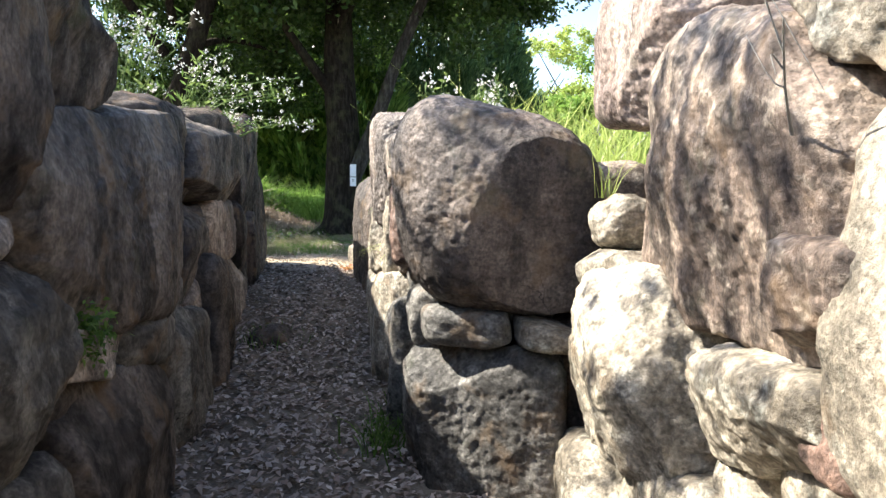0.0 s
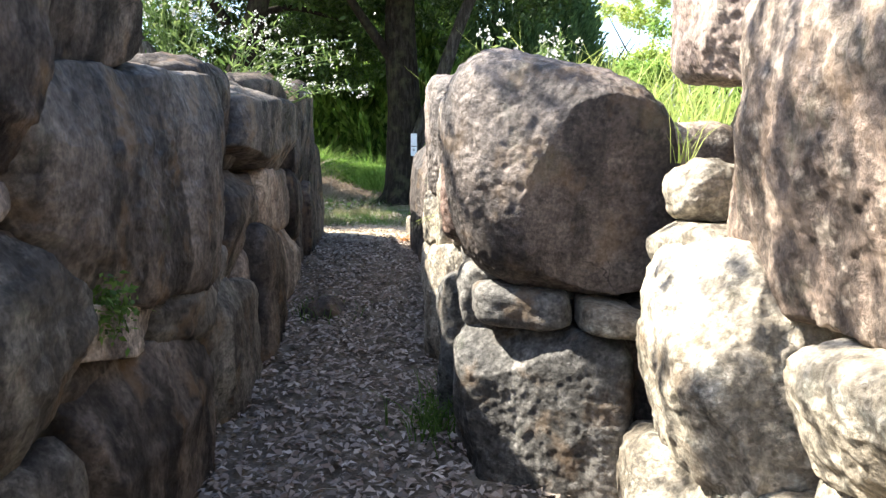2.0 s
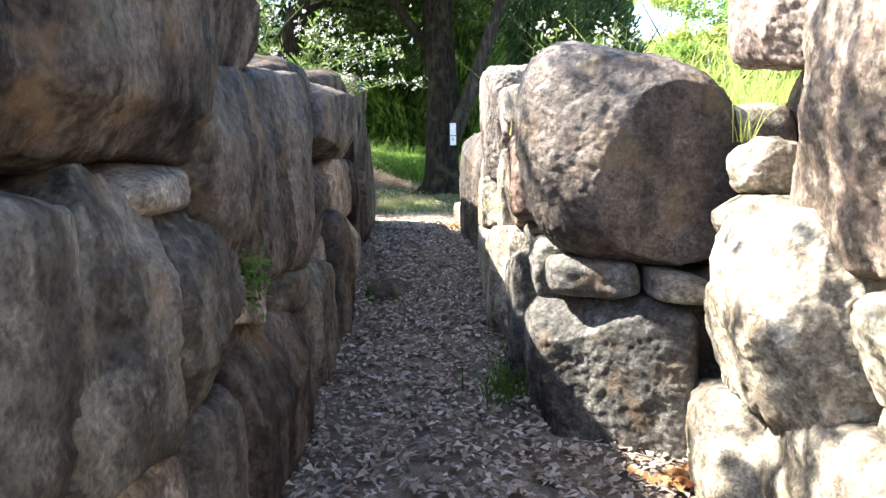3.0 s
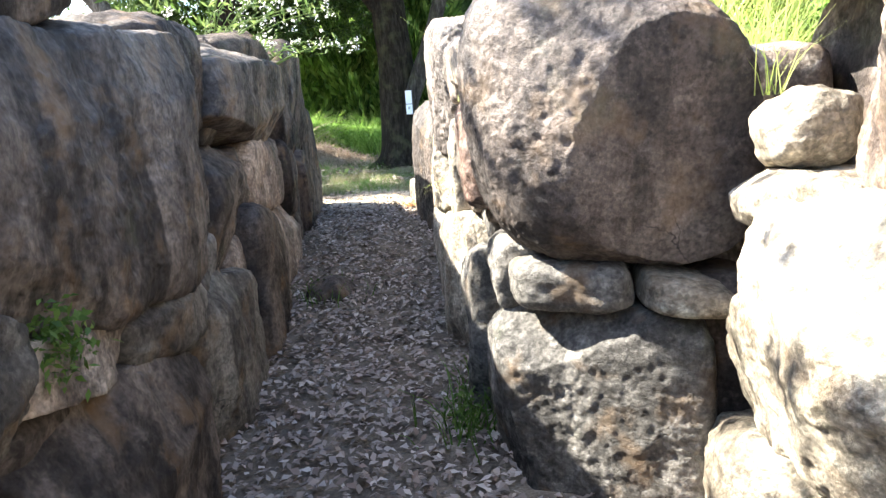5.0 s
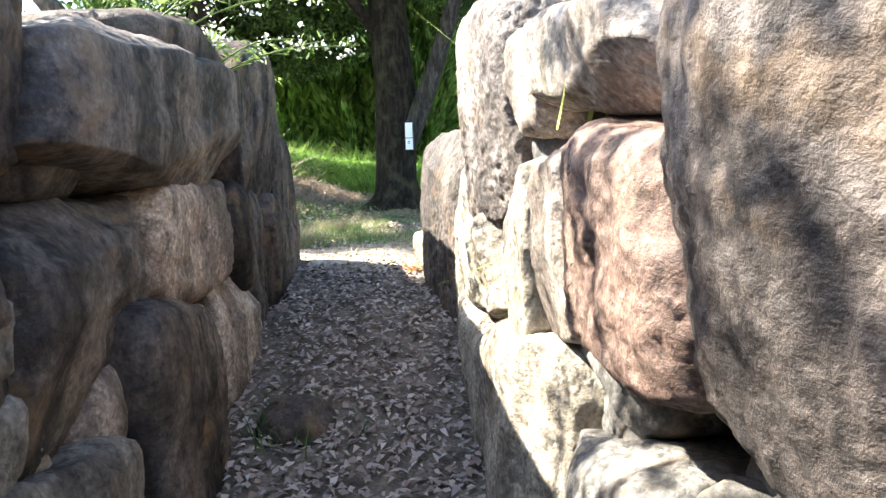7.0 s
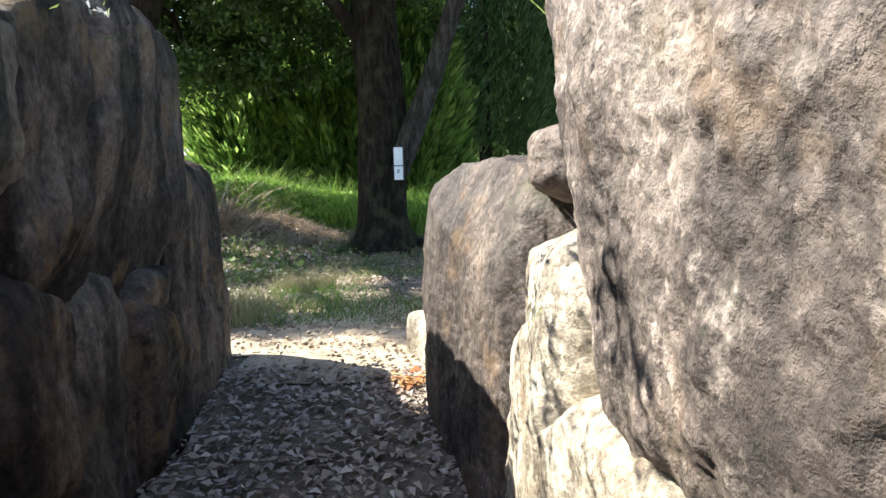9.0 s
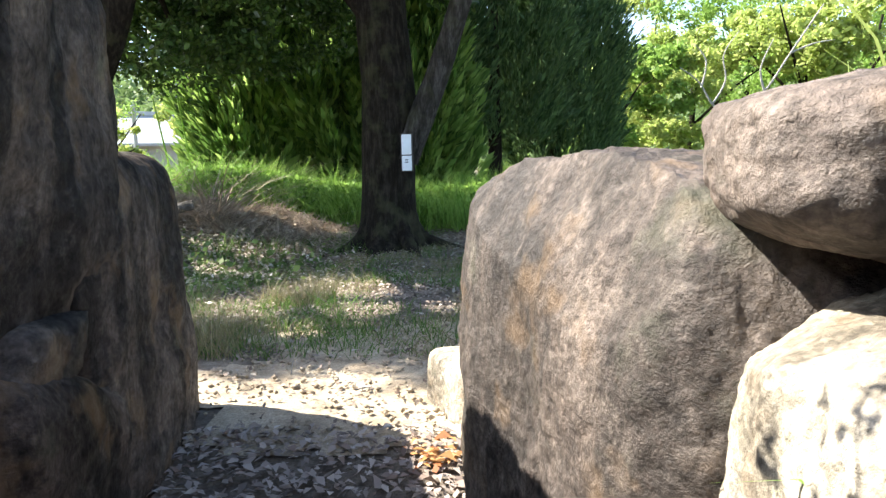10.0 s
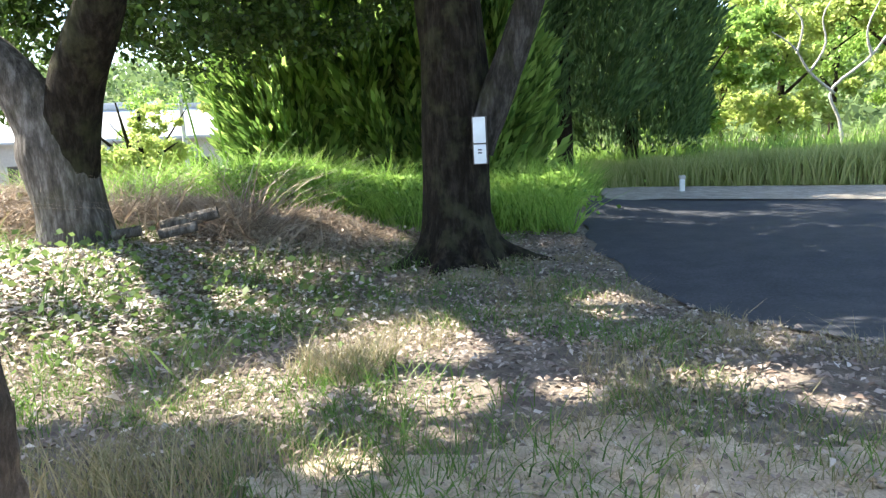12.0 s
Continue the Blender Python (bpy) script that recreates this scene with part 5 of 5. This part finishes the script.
def ivy(name, x, y, w, d, n, seed, label, size=0.09, lift=0.25, material=None):
    r = np.random.default_rng(seed)
    xy = r.normal(size=(n, 2)) * np.array((w, d)) / 2 + np.array((x, y))
    c = np.concatenate([xy, (gz(xy[:, 0], xy[:, 1]) + r.uniform(0.02, lift, n))[:, None]], 1)
    v, f = leaves(c, r.normal(size=c.shape) * np.array((1, 1, 0.4)), size, size * 0.65, r)
    return tagged(new(name, mesh_of(name, v, f, material or WEED_LEAF)), label, "plant", kind="stuff")


ivy("low_weeds", -5.6, 12.6, 2.2, 1.4, 600, 95, "low leafy weeds over fallen leaves on the bank")
ivy("low_weeds", -4.4, 11.8, 1.6, 1.2, 800, 96, "low green weeds in tree shade", 0.06, 0.12)
ivy("low_weeds", -4.0, 13.2, 1.6, 0.8, 600, 97, "low green weeds in tree shade", 0.06, 0.15)
litter("leaf_litter", rng.normal(size=(13000, 2)) * np.array((1.3, 0.95)) + np.array((-6.0, 12.8)), 0.06, 98, "pale dry leaves heaped on the sunlit bank", 0.06, PALE_LITTER)


for k, (x, y, w, d, n) in enumerate(((-3.9, 17.6, 2.4, 1.0, 5200), (-1.3, 18.2, 0.55, 1.0, 2600), (-5.8, 17.4, 1.6, 0.9, 2600))):
    ivy("mound_weeds", x, y, w, d, n, 150 + k, "bushy bright green weeds on the grassy mound", 0.10, 0.55, MOUND_GRASS)
lawn("grass", scatter(3500, -4.2, -1.2, 9.1, 10.6, rng, patchy(1.0, -0.15, 61)), 0.09, 0.006, GRASS, 155, "thin green grass in the shade by the wall's end", 0.7)


# ---- plants on the walls ----
def flowering_weed(x, y, z, height, lean, seed, label, stems=9, petals=30):
    """A bush of thin stems with narrow leaves and clusters of small white flowers."""
    r = np.random.default_rng(seed)
    e = root("flowering_weed", x, y, z, label, "weed", "flowering weeds on the walls")
    cs, ca, fc = [], [], []
    for k in range(stems):
        tip = np.array((x, y, z)) + np.array(lean) * r.uniform(0.5, 1.2) + np.array((r.normal() * 0.22, r.normal() * 0.3, height * r.uniform(0.6, 1.1)))
        mid = np.array((x, y, z)) * 0.5 + tip * 0.5 + np.array((0, 0, height * 0.15)) + r.normal(size=3) * 0.04
        limb("stem", [(x + r.normal() * 0.05, y + r.normal() * 0.08, z - 0.1), tuple(mid), tuple(tip)], 0.006, 0.003, WEED_LEAF, e, 8, 4, 0, seed + k)
        line = smooth_line([(x, y, z), tuple(mid), tuple(tip)], 30)
        pick = line[r.integers(3, 30, 26)]
        cs.append(pick + r.normal(size=pick.shape) * 0.035)
        ca.append(r.normal(size=pick.shape))
        for _ in range(5):
            mid_f = line[r.integers(20, 30)] + r.normal(size=3) * 0.05
            fc.append(mid_f + r.normal(size=(petals // 5, 3)) * 0.016)
    c, a = np.concatenate(cs), np.concatenate(ca)
    v, f = leaves(c, a, 0.07, 0.018, r)
    tagged(at_world(new("foliage", mesh_of("foliage", v, f, WEED_LEAF)), e), "narrow green leaves", kind="stuff")
    c = np.concatenate(fc)
    v, f = leaves(c, r.normal(size=c.shape), 0.022, 0.018, r)
    tagged(at_world(new("blossom", mesh_of("blossom", v, f, PETAL)), e), "clusters of tiny white flowers", kind="stuff")
    


flowering_weed(-2.15, 4.6, 1.85, 0.75, (0.1, 0.1, 0), 101, "tall weed with white flowers on the wall's top", 14)
flowering_weed(-2.1, 5.4, 1.9, 0.5, (0.35, 0.2, 0), 102, "leaning weed with white flowers over the passage", 14)
flowering_weed(-1.95, 6.0, 1.9, 0.2, (0.35, 0.1, 0), 103, "leaning weed with white flowers over the passage", 7)
flowering_weed(-2.3, 4.0, 1.8, 0.9, (0.0, 0.1, 0), 104, "tall weed with white flowers on the wall's top", 12)
flowering_weed(0.05, 4.6, 1.75, 0.5, (0.0, 0.0, 0), 105, "slender weed with white flowers behind the great boulder", 4, 40)
flowering_weed(0.3, 4.8, 1.75, 0.5, (0.0, 0.0, 0), 106, "slender weed with white flowers behind the great boulder", 3, 40)


def tuft(name, x, y, z, n, height, seed, label, material, hang=0.0, spread=0.08, width=0.008):
    r = np.random.default_rng(seed)
    xy = r.normal(size=(n, 2)) * spread + np.array((x, y))
    v, f = blades(xy, np.full(n, z), height, width, r, 0.5, 0.5)
    if hang:
        rel = v[:, 2] - z
        v[:, 2] = z + rel * 0.8 - hang * (rel / height) ** 2 * height
        v[:, 0] = v[:, 0] - rel * 0.25
    return tagged(new(name, mesh_of(name, v, f, material)), label, "plant", kind="stuff")


def fern(name, x, y, z, n, spread, seed, label):
    """A clump of small pointed leaves."""
    r = np.random.default_rng(seed)
    c = r.normal(size=(n, 3)) * spread * np.array((0.8, 0.9, 0.9)) + np.array((x, y, z))
    v, f = leaves(c, r.normal(size=c.shape) + np.array((0.5, -0.4, 0.2)), 0.032, 0.014, r, 0.2)
    return tagged(new(name, mesh_of(name, v, f, GRASS)), label, "fern", kind="stuff")


tuft("grass_tuft", 0.72, 4.3, 1.5, 260, 0.42, 111, "tall yellow-green grass behind the great boulder", LEAF_YELLOW, 0, 0.35, 0.012)
tuft("grass_tuft", 1.5, 6.2, 1.1, 900, 0.8, 112, "tall yellow-green grass on the bank behind the wall", LEAF_YELLOW, 0, 0.6, 0.014)
tuft("grass_tuft", -0.20, 5.0, 0.98, 130, 0.30, 113, "green grass growing out of a joint between the stones", LEAF_YELLOW, 0.6, 0.045, 0.008)
fern("fern_clump", -1.16, 2.22, 1.0, 420, 0.055, 114, "small leafy green fern growing in a joint of the wall")
fern("fern_clump", -0.30, 3.64, 0.08, 260, 0.075, 124, "low leafy weed at the foot of the stones")
fern("fern_clump", -1.44, 5.45, 0.18, 200, 0.07, 125, "low leafy weed beside the flat stone")
tuft("grass_tuft", -0.28, 3.62, 0.03, 120, 0.16, 115, "green weeds at the foot of the stones", GRASS, 0, 0.10, 0.010)
tuft("grass_tuft", -0.25, 4.1, 0.05, 60, 0.12, 116, "green weeds at the foot of the stones", GRASS, 0, 0.08, 0.010)
tuft("grass_tuft", -1.42, 5.45, 0.15, 160, 0.10, 117, "green weeds round the flat stone", GRASS, 0, 0.12, 0.008)
tuft("grass_tuft", 0.74, 2.95, 1.45, 16, 0.16, 118, "thin sprig growing from the stones' joint", LEAF_YELLOW, 0, 0.025, 0.004)
tuft("grass_tuft", -0.45, 6.22, 1.2, 80, 0.14, 119, "green grass in the pale stones' joint", LEAF_LIGHT, 0.6, 0.05, 0.006)

litter("red_leaves", rng.normal(size=(90, 2)) * np.array((0.10, 0.06)) + np.array((0.52, 2.72)), 0.06, 121, "few orange-red fallen leaves at the foot of the stones", 0.04, RED_LITTER)
litter("red_leaves", rng.normal(size=(60, 2)) * np.array((0.07, 0.06)) + np.array((-1.12, 7.98)), 0.05, 122, "few orange-red fallen leaves at the passage mouth", 0.03, RED_LITTER)


def twig(points, r0, label, seed):
    e = root("twig", *points[0], label, "twig", "dry twigs")
    limb("stem", points, r0, r0 * 0.4, BARK_DEAD, e, 10, 5, 0.1, seed)
    r = np.random.default_rng(seed)
    for k in range(3):
        q = np.array(points[1]) * (1 - 0.25 * k) + np.array(points[-1]) * 0.25 * k
        d = (np.array(points[-1]) - np.array(points[0])) * 0.3
        limb("side_shoot", [tuple(q), tuple(q + d * 0.6 + r.normal(size=3) * 0.03), tuple(q + d + r.normal(size=3) * 0.05)], r0 * 0.5, r0 * 0.2, BARK_DEAD, e, 6, 4, 0.1, seed + k)


twig([(0.72, 1.38, 1.62), (0.66, 1.30, 1.70), (0.60, 1.20, 1.80)], 0.004, "bare dry twig sticking out of the boulders", 131)
twig([(-0.40, 6.30, 1.27), (-0.47, 6.24, 1.33), (-0.50, 6.16, 1.36)], 0.005, "pale dry twigs under the lying slab", 132)
twig([(-0.36, 6.28, 1.25), (-0.42, 6.18, 1.28), (-0.43, 6.08, 1.26)], 0.004, "pale dry twigs under the lying slab", 133)
twig([(-1.96, 8.89, 0.43), (-1.95, 8.9, 0.5), (-1.92, 8.9, 0.6)], 0.004, "thin dry stalk standing in the pale ground", 134)
twig([(-1.02, 2.5, 0.0), (-0.8, 2.7, 0.06), (-0.6, 2.85, 0.05)], 0.006, "dry twig lying on the leaves", 135)
